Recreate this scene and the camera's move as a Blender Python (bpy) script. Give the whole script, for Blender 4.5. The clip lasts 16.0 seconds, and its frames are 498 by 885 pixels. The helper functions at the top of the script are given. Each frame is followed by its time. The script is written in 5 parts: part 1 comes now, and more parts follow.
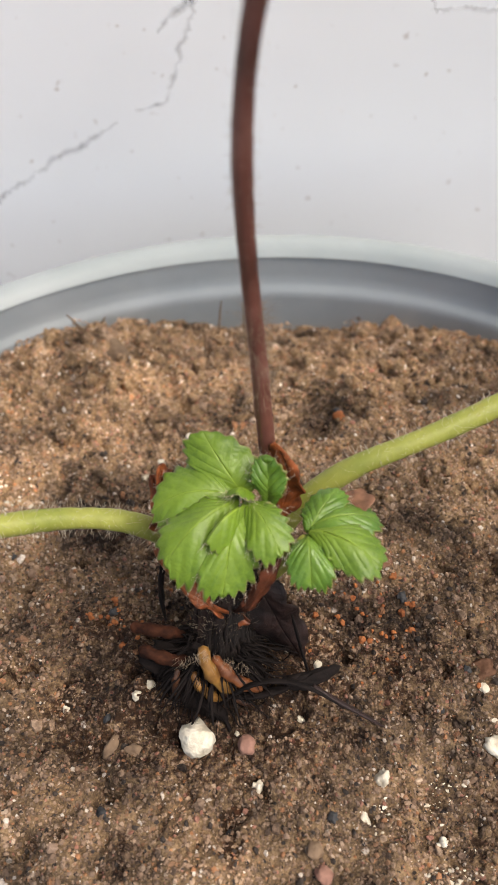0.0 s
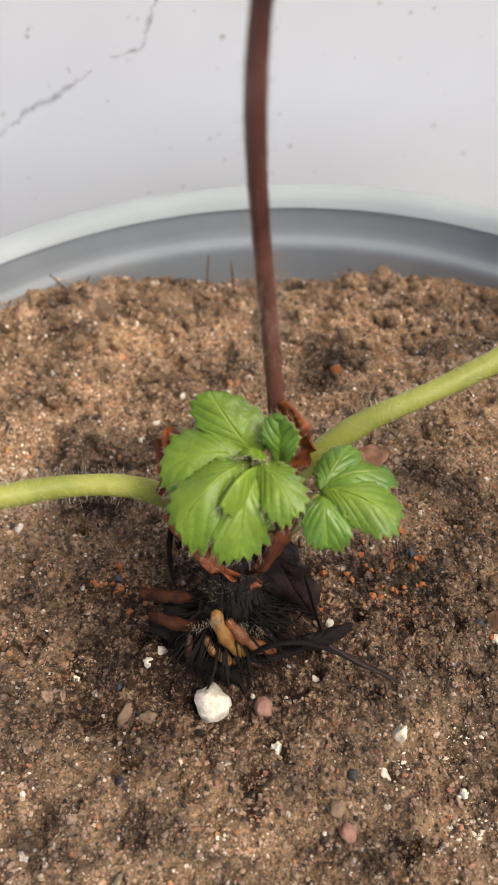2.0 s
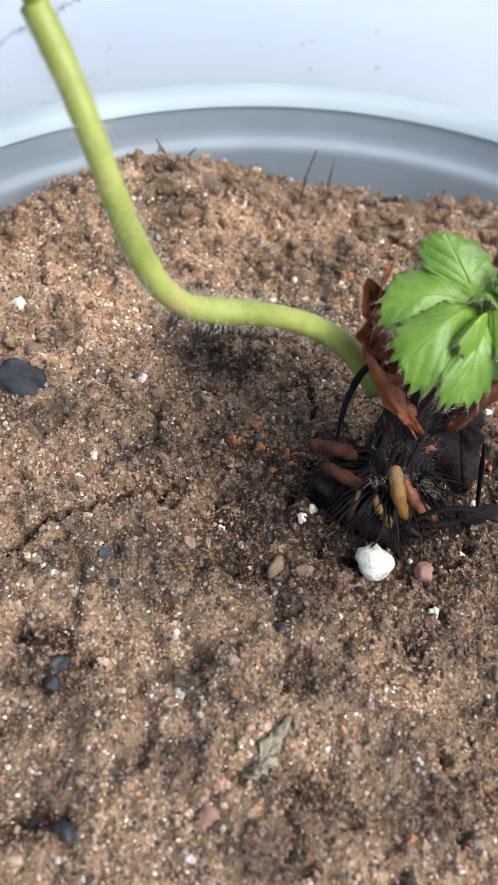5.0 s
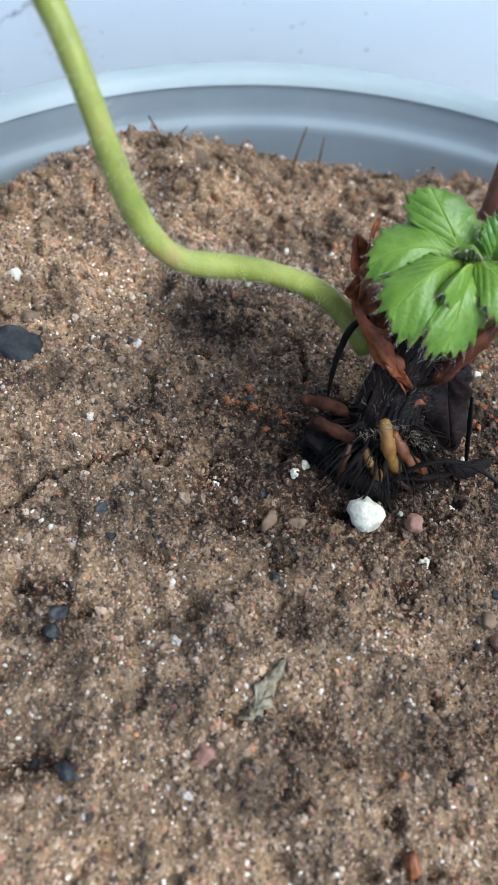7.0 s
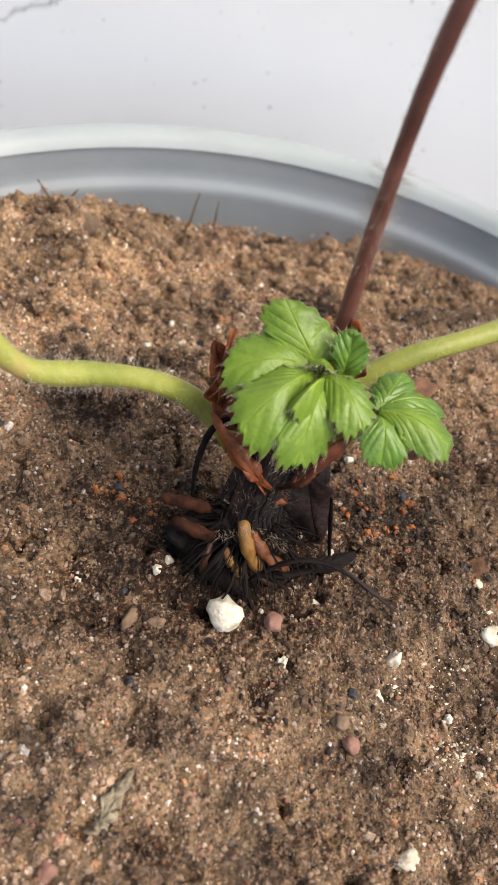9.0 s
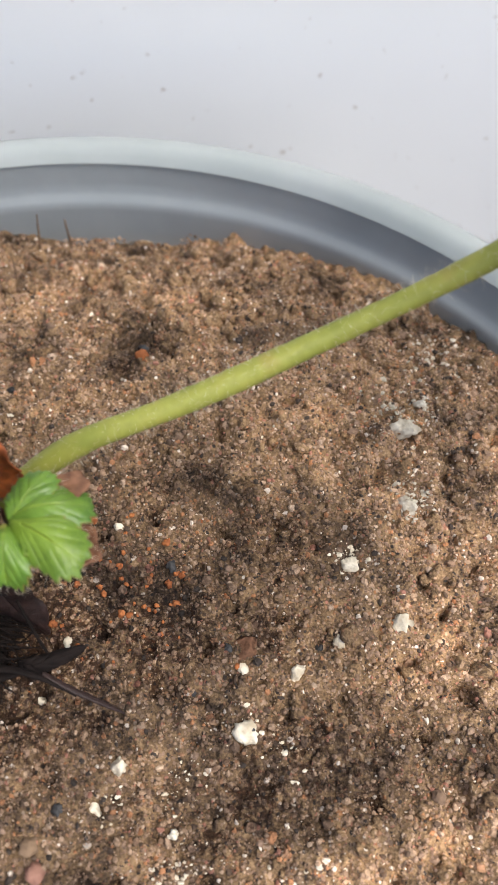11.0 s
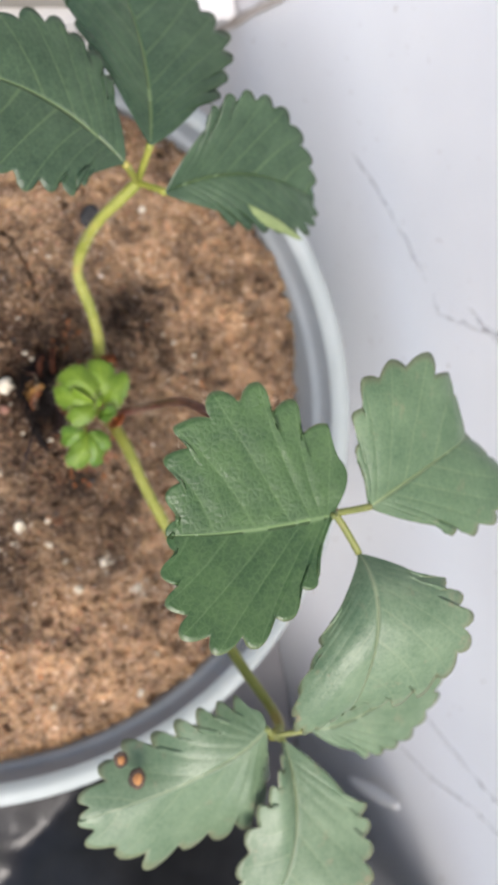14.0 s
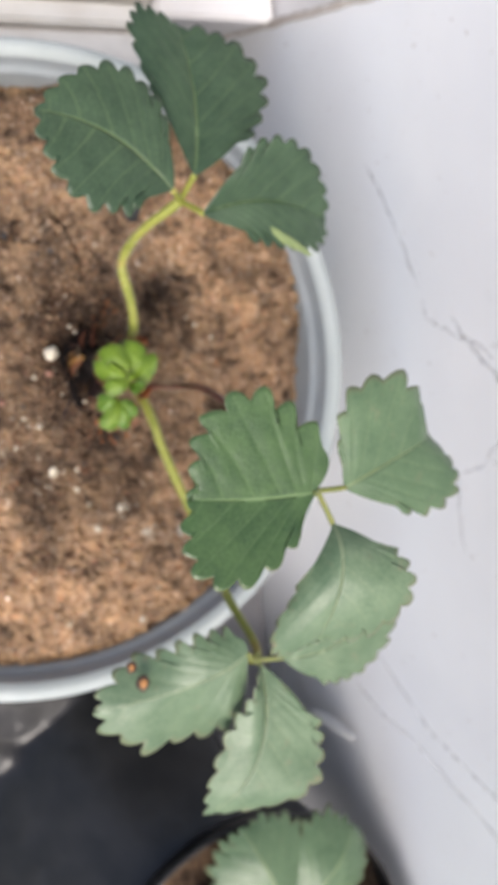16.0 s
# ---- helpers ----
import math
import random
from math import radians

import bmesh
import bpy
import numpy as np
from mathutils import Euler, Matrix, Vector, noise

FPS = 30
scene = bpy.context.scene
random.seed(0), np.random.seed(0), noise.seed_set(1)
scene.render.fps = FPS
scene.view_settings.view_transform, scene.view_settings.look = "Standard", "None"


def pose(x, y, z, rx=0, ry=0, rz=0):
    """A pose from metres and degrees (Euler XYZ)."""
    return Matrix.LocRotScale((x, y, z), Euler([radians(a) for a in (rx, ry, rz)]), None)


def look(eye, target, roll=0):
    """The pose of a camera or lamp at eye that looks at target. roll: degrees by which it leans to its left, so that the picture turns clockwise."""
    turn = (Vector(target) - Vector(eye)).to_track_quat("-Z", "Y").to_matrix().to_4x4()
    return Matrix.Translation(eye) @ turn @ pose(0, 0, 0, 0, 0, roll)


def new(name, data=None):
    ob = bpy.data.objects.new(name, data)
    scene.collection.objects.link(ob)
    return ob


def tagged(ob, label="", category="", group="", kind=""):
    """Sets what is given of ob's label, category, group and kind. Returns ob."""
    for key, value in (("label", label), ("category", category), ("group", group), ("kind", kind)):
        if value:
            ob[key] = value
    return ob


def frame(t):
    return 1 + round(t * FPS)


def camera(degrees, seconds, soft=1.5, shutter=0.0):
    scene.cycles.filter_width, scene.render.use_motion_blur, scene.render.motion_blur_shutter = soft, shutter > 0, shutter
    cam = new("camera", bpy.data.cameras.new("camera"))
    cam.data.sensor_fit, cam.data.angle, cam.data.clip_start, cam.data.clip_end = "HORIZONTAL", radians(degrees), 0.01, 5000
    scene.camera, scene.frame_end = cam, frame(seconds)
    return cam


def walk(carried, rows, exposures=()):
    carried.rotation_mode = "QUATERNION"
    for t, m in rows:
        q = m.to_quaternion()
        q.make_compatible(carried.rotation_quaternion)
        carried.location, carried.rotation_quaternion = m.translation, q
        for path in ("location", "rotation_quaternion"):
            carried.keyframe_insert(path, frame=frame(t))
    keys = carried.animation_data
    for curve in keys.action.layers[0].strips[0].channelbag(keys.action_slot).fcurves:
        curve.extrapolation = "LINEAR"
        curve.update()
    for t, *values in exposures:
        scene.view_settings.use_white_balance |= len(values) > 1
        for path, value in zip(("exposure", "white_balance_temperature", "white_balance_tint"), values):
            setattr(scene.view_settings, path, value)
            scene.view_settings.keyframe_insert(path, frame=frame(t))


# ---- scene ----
cam = camera(31.93, 16.0)
# near focus, about a hand's length from the lens all the way
cam.data.dof.use_dof, cam.data.dof.focus_distance, cam.data.dof.aperture_fstop = True, 0.135, 38.0
PATH = [
    (0, (0.0043, -0.0465, 0.3243), (0.0056, 0.0785, 0.1683), -5.36),
    (0.5, (-0.0008, -0.0415, 0.3221), (-0.0004, 0.0806, 0.1637), -7.34),
    (1, (-0.0011, -0.0418, 0.3220), (0.0003, 0.0794, 0.1629), -7.12),
    (1.5, (-0.0009, -0.0421, 0.3220), (0.0020, 0.0770, 0.1614), -6.71),
    (2, (-0.0004, -0.0434, 0.3221), (0.0058, 0.0729, 0.1595), -5.42),
    (2.5, (-0.0053, -0.0421, 0.3230), (0.0042, 0.0718, 0.1589), -3.26),
    (3, (-0.0078, -0.0361, 0.3194), (0.0042, 0.0721, 0.1516), -0.30),
    (3.5, (-0.0184, -0.0464, 0.3116), (0.0002, 0.0637, 0.1457), 4.91),
    (4, (-0.0384, -0.0473, 0.3061), (-0.0118, 0.0637, 0.1419), 10.38),
    (4.5, (-0.0427, -0.0481, 0.3070), (-0.0113, 0.0619, 0.1429), 12.71),
    (4.7, (-0.0437, -0.0497, 0.3065), (-0.0114, 0.0609, 0.1430), 12.96),
    (6.8, (-0.0454, -0.0588, 0.3037), (-0.0117, 0.0525, 0.1410), 13.01),
    (7, (-0.0442, -0.0594, 0.3039), (-0.0109, 0.0521, 0.1412), 12.58),
    (7.5, (-0.0417, -0.0618, 0.3038), (-0.0085, 0.0498, 0.1412), 12.11),
    (8, (-0.0392, -0.0601, 0.3065), (-0.0010, 0.0503, 0.1442), 14.09),
    (8.5, (-0.0368, -0.0538, 0.3118), (0.0070, 0.0565, 0.1508), 16.88),
    (9, (-0.0327, -0.0495, 0.3139), (0.0138, 0.0609, 0.1537), 18.31),
    (9.5, (-0.0175, -0.0468, 0.3117), (0.0205, 0.0613, 0.1478), 13.84),
    (9.8, (-0.0025, -0.0458, 0.3081), (0.0274, 0.0618, 0.1422), 10.06),
    (10, (0.0118, -0.0467, 0.3062), (0.0335, 0.0574, 0.1368), 4.92),
    (10.2, (0.0199, -0.0445, 0.3061), (0.0305, 0.0588, 0.1351), -0.80),
    (12.3, (0.0498, -0.0159, 0.4014), (0.0372, 0.0709, 0.2217), 6.01),
    (12.5, (0.0335, -0.0177, 0.4199), (0.0247, 0.0659, 0.2385), 21.85),
    (13, (0.0054, -0.0331, 0.4460), (0.0088, 0.0435, 0.2613), 58.75),
    (13.5, (-0.0028, -0.0401, 0.4630), (0.0072, 0.0378, 0.2791), 77.40),
    (14, (0.0047, -0.0416, 0.4761), (0.0190, 0.0372, 0.2928), 89.05),
    (14.5, (0.0015, -0.0406, 0.4882), (0.0194, 0.0390, 0.3056), 95.08),
    (15, (-0.0023, -0.0447, 0.4979), (0.0173, 0.0336, 0.3149), 97.19),
    (15.5, (-0.0113, -0.0553, 0.5146), (0.0098, 0.0221, 0.3314), 98.02),
    (16, (-0.0100, -0.0624, 0.5212), (0.0164, 0.0154, 0.3389), 101.75),
]
EXPOSURES = [(0.0, 0.21, 7000, 11), (2.5, 0.20, 7000, 12), (3.0, 0.13, 6600, 8), (3.5, 0.22, 6350, 7), (4.0, 0.46, 5950, 5), (4.5, 0.58, 5850, 6), (7.0, 0.31, 5300, 1), (8.0, 0.30, 5300, 2), (8.5, 0.32, 6600, 9), (8.8, 0.41, 6900, 11), (10.2, 0.34, 6600, 10), (12.3, 0.2, 6800, 12), (12.6, 0.15, 6900, 13), (13.0, -0.10, 6900, 11), (13.5, 0.15, 6700, 12), (14.0, 0.22, 6600, 12), (16.0, 0.18, 6700, 12)]
walk(cam, [(t, look(eye, target, roll)) for t, eye, target, roll in PATH], EXPOSURES)

# ---- light: soft overcast daylight from the window side ----
world = bpy.data.worlds.new("sky")
scene.world = world
world.use_nodes = True
wn = world.node_tree.nodes
sky = wn.new("ShaderNodeTexSky")
sky.sky_type, sky.sun_disc = "NISHITA", False
sky.sun_elevation, sky.sun_rotation = radians(57), radians(127)
sky.air_density, sky.dust_density, sky.ozone_density = 1.0, 3.0, 1.0
world.node_tree.links.new(sky.outputs[0], wn["Background"].inputs[0])
wn["Background"].inputs[1].default_value = 0.15
sun = new("sun", bpy.data.lights.new("sun", "SUN"))
sun.data.energy, sun.data.angle, sun.data.color = 2.95, radians(36), (1.0, 0.965, 0.92)
sun.matrix_world = look((0.66, -0.50, 1.28), (0, 0, 0))


# ---- materials ----
def material(name, rough=0.6, metal=0.0, spec=0.5):
    m = bpy.data.materials.new(name)
    m.use_nodes = True
    b = m.node_tree.nodes["Principled BSDF"]
    b.inputs["Roughness"].default_value = rough
    b.inputs["Metallic"].default_value = metal
    b.inputs["Specular IOR Level"].default_value = spec
    return m, m.node_tree.nodes, m.node_tree.links, b


def coords(n, l, scale, kind="Object"):
    tc = n.new("ShaderNodeTexCoord")
    mp = n.new("ShaderNodeMapping")
    mp.inputs["Scale"].default_value = (scale, scale, scale) if isinstance(scale, (int, float)) else scale
    l.new(tc.outputs[kind], mp.inputs[0])
    return mp.outputs[0]


def noise_node(n, l, vec, scale, detail=4, rough=0.6, distort=0.0):
    t = n.new("ShaderNodeTexNoise")
    t.inputs["Scale"].default_value, t.inputs["Detail"].default_value = scale, detail
    t.inputs["Roughness"].default_value, t.inputs["Distortion"].default_value = rough, distort
    l.new(vec, t.inputs["Vector"])
    return t.outputs["Fac"]


def ramp(n, l, fac, stops, constant=False):
    r = n.new("ShaderNodeValToRGB")
    if constant:
        r.color_ramp.interpolation = "CONSTANT"
    e = r.color_ramp.elements
    while len(e) < len(stops):
        e.new(0.5)
    for k, (p, c) in enumerate(stops):
        e[k].position, e[k].color = p, (*c, 1) if len(c) == 3 else c
    l.new(fac, r.inputs[0])
    return r.outputs[0]


def mix(n, l, fac, a, b, mode="MIX"):
    x = n.new("ShaderNodeMix")
    x.data_type, x.blend_type = "RGBA", mode
    for sock, v in ((x.inputs[0], fac), (x.inputs[6], a), (x.inputs[7], b)):
        if isinstance(v, (int, float)):
            sock.default_value = v
        elif isinstance(v, tuple):
            sock.default_value = (*v, 1)
        else:
            l.new(v, sock)
    return x.outputs[2]


def maths(n, l, op, a, b=0.0, c=None):
    x = n.new("ShaderNodeMath")
    x.operation = op
    for k, v in enumerate((a, b, c)):
        if v is None:
            continue
        if isinstance(v, (int, float)):
            x.inputs[k].default_value = v
        else:
            l.new(v, x.inputs[k])
    return x.outputs[0]


def bump(n, l, b, height, strength, dist):
    x = n.new("ShaderNodeBump")
    x.inputs["Strength"].default_value, x.inputs["Distance"].default_value = strength, dist
    l.new(height, x.inputs["Height"])
    l.new(x.outputs[0], b.inputs["Normal"])


def simple(name, c1, c2, scale, rough=0.6, spec=0.4, bumpd=0.0003, bumps=0.4, metal=0.0, detail=5):
    m, n, l, b = material(name, rough, metal, spec)
    v = coords(n, l, 1.0)
    big = noise_node(n, l, v, scale * 0.25, 3)
    fine = noise_node(n, l, v, scale, detail)
    f = maths(n, l, "MULTIPLY_ADD", big, 0.5, maths(n, l, "MULTIPLY", fine, 0.5))
    l.new(ramp(n, l, f, [(0.36, c1), (0.64, c2)]), b.inputs["Base Color"])
    bump(n, l, b, fine, bumps, bumpd)
    return m


GRAINS = [(0.0, (0.265, 0.175, 0.120)), (0.14, (0.155, 0.104, 0.073)), (0.25, (0.385, 0.268, 0.184)), (0.37, (0.22, 0.150, 0.106)),
          (0.47, (0.083, 0.056, 0.041)), (0.56, (0.40, 0.288, 0.205)), (0.66, (0.31, 0.172, 0.100)), (0.73, (0.31, 0.214, 0.157)),
          (0.81, (0.026, 0.025, 0.026)), (0.87, (0.40, 0.19, 0.092)), (0.905, (0.50, 0.385, 0.29)), (0.94, (0.36, 0.17, 0.125)), (0.97, (0.74, 0.67, 0.59))]


def wet_shade(n, l, c, dry_amount, damp_shade_amount):
    """Pale sandy crust where the soil has dried, near-black where it is wet and where shade is painted in."""
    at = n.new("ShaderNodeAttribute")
    at.attribute_name = "damp_shade"
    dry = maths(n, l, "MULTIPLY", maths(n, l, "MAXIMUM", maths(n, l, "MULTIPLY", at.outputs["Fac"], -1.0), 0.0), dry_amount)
    damp_shade = maths(n, l, "MULTIPLY", maths(n, l, "MAXIMUM", at.outputs["Fac"], 0.0), damp_shade_amount)
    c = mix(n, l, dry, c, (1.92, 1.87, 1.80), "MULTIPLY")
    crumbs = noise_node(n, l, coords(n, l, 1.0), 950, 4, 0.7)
    damp_shade = maths(n, l, "MULTIPLY", damp_shade, ramp(n, l, crumbs, [(0.38, (0.25, 0.25, 0.25)), (0.60, (2.0, 2.0, 2.0))]))
    damp_shade = maths(n, l, "MINIMUM", damp_shade, 0.97)
    return mix(n, l, damp_shade, c, (0.13, 0.088, 0.068), "MULTIPLY")


def soil_material():
    """Brown sandy potting mix: a fine matrix with rounded grains of two sizes set in it."""
    m, n, l, b = material("soil", 0.9, 0, 0.25)
    v = coords(n, l, 1.0)
    wob = n.new("ShaderNodeTexNoise")
    wob.inputs["Scale"].default_value = 1500
    l.new(v, wob.inputs["Vector"])
    vv = mix(n, l, 0.00022, v, wob.outputs["Color"], "ADD")

    def cells(scale):
        x = n.new("ShaderNodeTexVoronoi")
        x.inputs["Scale"].default_value = scale
        l.new(vv, x.inputs["Vector"])
        sep = n.new("ShaderNodeSeparateColor")
        l.new(x.outputs["Color"], sep.inputs[0])
        return x.outputs["Distance"], sep.outputs[0], sep.outputs[1]

    d1, r1, q1 = cells(1350)
    d2, r2, q2 = cells(640)
    fine = noise_node(n, l, v, 2400, 4, 0.65)
    mid = noise_node(n, l, v, 330, 5, 0.66)
    big = noise_node(n, l, v, 75, 6, 0.68)
    matrix = ramp(n, l, maths(n, l, "MULTIPLY_ADD", fine, 0.45, maths(n, l, "MULTIPLY", mid, 0.55)), [(0.36, (0.040, 0.029, 0.021)), (0.48, (0.172, 0.111, 0.062)), (0.64, (0.335, 0.228, 0.132))])
    g1 = maths(n, l, "MULTIPLY", ramp(n, l, d1, [(0.34, (1, 1, 1)), (0.50, (0, 0, 0))]), ramp(n, l, q1, [(0.30, (0, 0, 0)), (0.34, (0.9, 0.9, 0.9))]))
    g2 = maths(n, l, "MULTIPLY", ramp(n, l, d2, [(0.32, (1, 1, 1)), (0.42, (0, 0, 0))]), ramp(n, l, q2, [(0.80, (0, 0, 0)), (0.82, (0.6, 0.6, 0.6))]))
    c = mix(n, l, g1, matrix, ramp(n, l, r1, GRAINS, True))
    c = mix(n, l, g2, c, ramp(n, l, r2, GRAINS, True))
    c = mix(n, l, 0.9, c, ramp(n, l, big, [(0.36, (0.24, 0.24, 0.26)), (0.46, (0.86, 0.86, 0.86)), (0.66, (1.54, 1.50, 1.42))]), "MULTIPLY")
    c = wet_shade(n, l, c, 1.0, 0.97)
    l.new(c, b.inputs["Base Color"])
    h = maths(n, l, "MULTIPLY_ADD", g1, 0.22, maths(n, l, "MULTIPLY", g2, 0.40))
    h = maths(n, l, "ADD", h, maths(n, l, "MULTIPLY_ADD", mid, 2.4, maths(n, l, "MULTIPLY", fine, 0.45)))
    bump(n, l, b, h, 1.0, 0.0006)
    return m


def grain_material():
    m, n, l, b = material("soil_grain", 0.85, 0, 0.3)
    g = n.new("ShaderNodeNewGeometry")
    c = ramp(n, l, g.outputs["Random Per Island"], GRAINS, constant=True)
    v = coords(n, l, 1.0)
    f = noise_node(n, l, v, 2200, 4, 0.7)
    c = mix(n, l, 0.6, c, ramp(n, l, f, [(0.3, (0.70,) * 3), (0.7, (1.45,) * 3)]), "MULTIPLY")
    big = noise_node(n, l, v, 75, 6, 0.68)
    c = mix(n, l, 0.18, c, (0.185, 0.126, 0.084))
    c = mix(n, l, 0.85, c, ramp(n, l, big, [(0.36, (0.30, 0.29, 0.30)), (0.46, (0.88, 0.87, 0.86)), (0.66, (1.46, 1.42, 1.34))]), "MULTIPLY")
    c = wet_shade(n, l, c, 0.8, 0.95)
    l.new(c, b.inputs["Base Color"])
    bump(n, l, b, f, 0.6, 0.0003)
    return m


def leaf_material(name, dark, light, vein, rough, netscale, nerves=0.5, relief=0.12, rim=None, core=0.0, band=0.982, flecks=0.0):
    """Leaf blade: veins along the side nerves of the UV map, fine network between them."""
    m, n, l, b = material(name, rough, 0, 0.5)
    uv = coords(n, l, 1.0, "UV")
    sep = n.new("ShaderNodeSeparateXYZ")
    l.new(uv, sep.inputs[0])
    v = coords(n, l, 1.0)
    big = noise_node(n, l, v, 95, 6, 0.68)
    small = noise_node(n, l, v, 900, 4, 0.6)
    base = ramp(n, l, maths(n, l, "MULTIPLY_ADD", small, 0.3, maths(n, l, "MULTIPLY", big, 0.7)), [(0.34, dark), (0.66, light)])
    vor = n.new("ShaderNodeTexVoronoi")
    vor.feature = "DISTANCE_TO_EDGE"
    vor.inputs["Scale"].default_value = netscale
    l.new(mix(n, l, 0.0009, v, n_colour(n, l, v, 420), "ADD"), vor.inputs["Vector"])
    net = ramp(n, l, vor.outputs["Distance"], [(0.0, (1, 1, 1)), (0.10, (0, 0, 0))])
    side = maths(n, l, "ABSOLUTE", maths(n, l, "SUBTRACT", sep.outputs[0], 0.5))
    width = maths(n, l, "MULTIPLY_ADD", sep.outputs[1], -0.052, 0.075)
    nerve = maths(n, l, "SUBTRACT", 1.0, maths(n, l, "SMOOTH_MIN", maths(n, l, "DIVIDE", side, width), 1.0, 0.3))
    rib = maths(n, l, "SUBTRACT", 1.0, maths(n, l, "MINIMUM", maths(n, l, "DIVIDE", sep.outputs[1], 0.035), 1.0))
    lines = maths(n, l, "MAXIMUM", maths(n, l, "MULTIPLY", nerve, nerves), rib)
    lines = maths(n, l, "MAXIMUM", lines, 0.0)
    base = mix(n, l, maths(n, l, "MULTIPLY", maths(n, l, "SUBTRACT", 1.0, sep.outputs[1]), core), base, vein)
    c = mix(n, l, maths(n, l, "MULTIPLY", net, 0.13), base, vein)
    c = mix(n, l, maths(n, l, "MINIMUM", lines, 0.8), c, vein)
    edge = ramp(n, l, sep.outputs[1], [(band, (0, 0, 0)), (1.0, (0.35, 0.35, 0.35))])
    c = mix(n, l, edge, c, rim or vein)
    if flecks:
        rust = ramp(n, l, noise_node(n, l, v, 210, 5, 0.7), [(0.60, (0, 0, 0)), (0.70, (flecks,) * 3)])
        c = mix(n, l, maths(n, l, "MULTIPLY", rust, ramp(n, l, sep.outputs[1], [(0.2, (0.25,) * 3), (0.9, (1, 1, 1))])), c, (0.27, 0.20, 0.13))
    l.new(c, b.inputs["Base Color"])
    h = maths(n, l, "ADD", maths(n, l, "MULTIPLY", maths(n, l, "MINIMUM", vor.outputs["Distance"], 0.45), 1.6), maths(n, l, "MULTIPLY", lines, -0.9))
    h = maths(n, l, "MULTIPLY_ADD", small, 0.12, h)
    bump(n, l, b, h, relief, 0.0008)
    l.new(ramp(n, l, big, [(0.3, (rough + 0.08,) * 3), (0.7, (rough - 0.06,) * 3)]), b.inputs["Roughness"])
    return m


def n_colour(n, l, v, scale):
    t = n.new("ShaderNodeTexNoise")
    t.inputs["Scale"].default_value = scale
    l.new(v, t.inputs["Vector"])
    return t.outputs["Color"]


def stalk_material(name, c1, c2, c3, rough=0.5, streaky=0.2, relief=0.4):
    m, n, l, b = material(name, rough, 0, 0.45)
    v = coords(n, l, 1.0)
    streak = noise_node(n, l, coords(n, l, (900, 900, 90)), 1.0, 3)
    big = noise_node(n, l, v, 90, 3)
    c = ramp(n, l, big, [(0.3, c1), (0.55, c2), (0.75, c3)])
    c = mix(n, l, streaky, c, ramp(n, l, streak, [(0.3, (0.5,) * 3), (0.7, (1.35,) * 3)]), "MULTIPLY")
    l.new(c, b.inputs["Base Color"])
    bump(n, l, b, streak, relief, 0.0003)
    return m


def marble_material():
    m, n, l, b = material("white_marble", 0.3, 0, 0.5)
    v = coords(n, l, 1.0)
    cloud = noise_node(n, l, v, 9, 3, 0.55, 0.3)
    c = ramp(n, l, cloud, [(0.3, (0.80, 0.825, 0.865)), (0.65, (0.875, 0.898, 0.93))])
    spots = noise_node(n, l, v, 300, 3, 0.5)
    c = mix(n, l, ramp(n, l, spots, [(0.70, (0, 0, 0)), (0.75, (0.55, 0.55, 0.55))]), c, (0.42, 0.36, 0.32))
    l.new(c, b.inputs["Base Color"])
    return m


def vein_material(name, colour, strength):
    """Grey vein in the stone, fading at its sides and broken along its length."""
    m, n, l, b = material(name, 0.3)
    uv = coords(n, l, 1.0, "UV")
    sep = n.new("ShaderNodeSeparateXYZ")
    l.new(uv, sep.inputs[0])
    v = coords(n, l, 1.0)
    nz = noise_node(n, l, v, 240, 5, 0.65)
    across = maths(n, l, "ABSOLUTE", maths(n, l, "SUBTRACT", sep.outputs[1], 0.5))
    f = maths(n, l, "SUBTRACT", maths(n, l, "MULTIPLY_ADD", nz, 1.7, -0.35), maths(n, l, "MULTIPLY", across, 2.2))
    f = ramp(n, l, f, [(0.0, (0, 0, 0)), (0.75, (strength,) * 3)])
    b.inputs["Base Color"].default_value = (*colour, 1)
    tr = n.new("ShaderNodeBsdfTransparent")
    ms = n.new("ShaderNodeMixShader")
    l.new(f, ms.inputs[0])
    l.new(tr.outputs[0], ms.inputs[1])
    l.new(b.outputs[0], ms.inputs[2])
    l.new(ms.outputs[0], n["Material Output"].inputs[0])
    return m


SOIL = soil_material()
GRAIN = grain_material()
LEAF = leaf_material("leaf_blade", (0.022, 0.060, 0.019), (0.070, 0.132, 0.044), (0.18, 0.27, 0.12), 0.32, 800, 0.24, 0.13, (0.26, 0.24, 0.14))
# leaf blade with shade put into its colour, for the left leaf
LEAF_SHADE = leaf_material("leaf_blade_shaded", (0.014, 0.040, 0.019), (0.052, 0.096, 0.050), (0.16, 0.23, 0.10), 0.34, 800, 0.34, 0.14, (0.16, 0.17, 0.09))
LEAF_OLD = leaf_material("leaf_blade_old", (0.046, 0.097, 0.046), (0.116, 0.186, 0.098), (0.25, 0.31, 0.16), 0.36, 800, 0.24, 0.13, (0.24, 0.19, 0.11), 0.0, 0.93, 0.35)
LEAF_PALE = leaf_material("leaf_blade_pale", (0.069, 0.128, 0.067), (0.162, 0.231, 0.139), (0.27, 0.32, 0.19), 0.38, 800, 0.24, 0.12, (0.26, 0.20, 0.12), 0.0, 0.93, 0.7)
YOUNG = leaf_material("young_leaf_blade", (0.034, 0.090, 0.006), (0.152, 0.252, 0.018), (0.25, 0.36, 0.04), 0.46, 1100, 0.09, 0.12, (0.42, 0.27, 0.19), 0.38, 0.95)
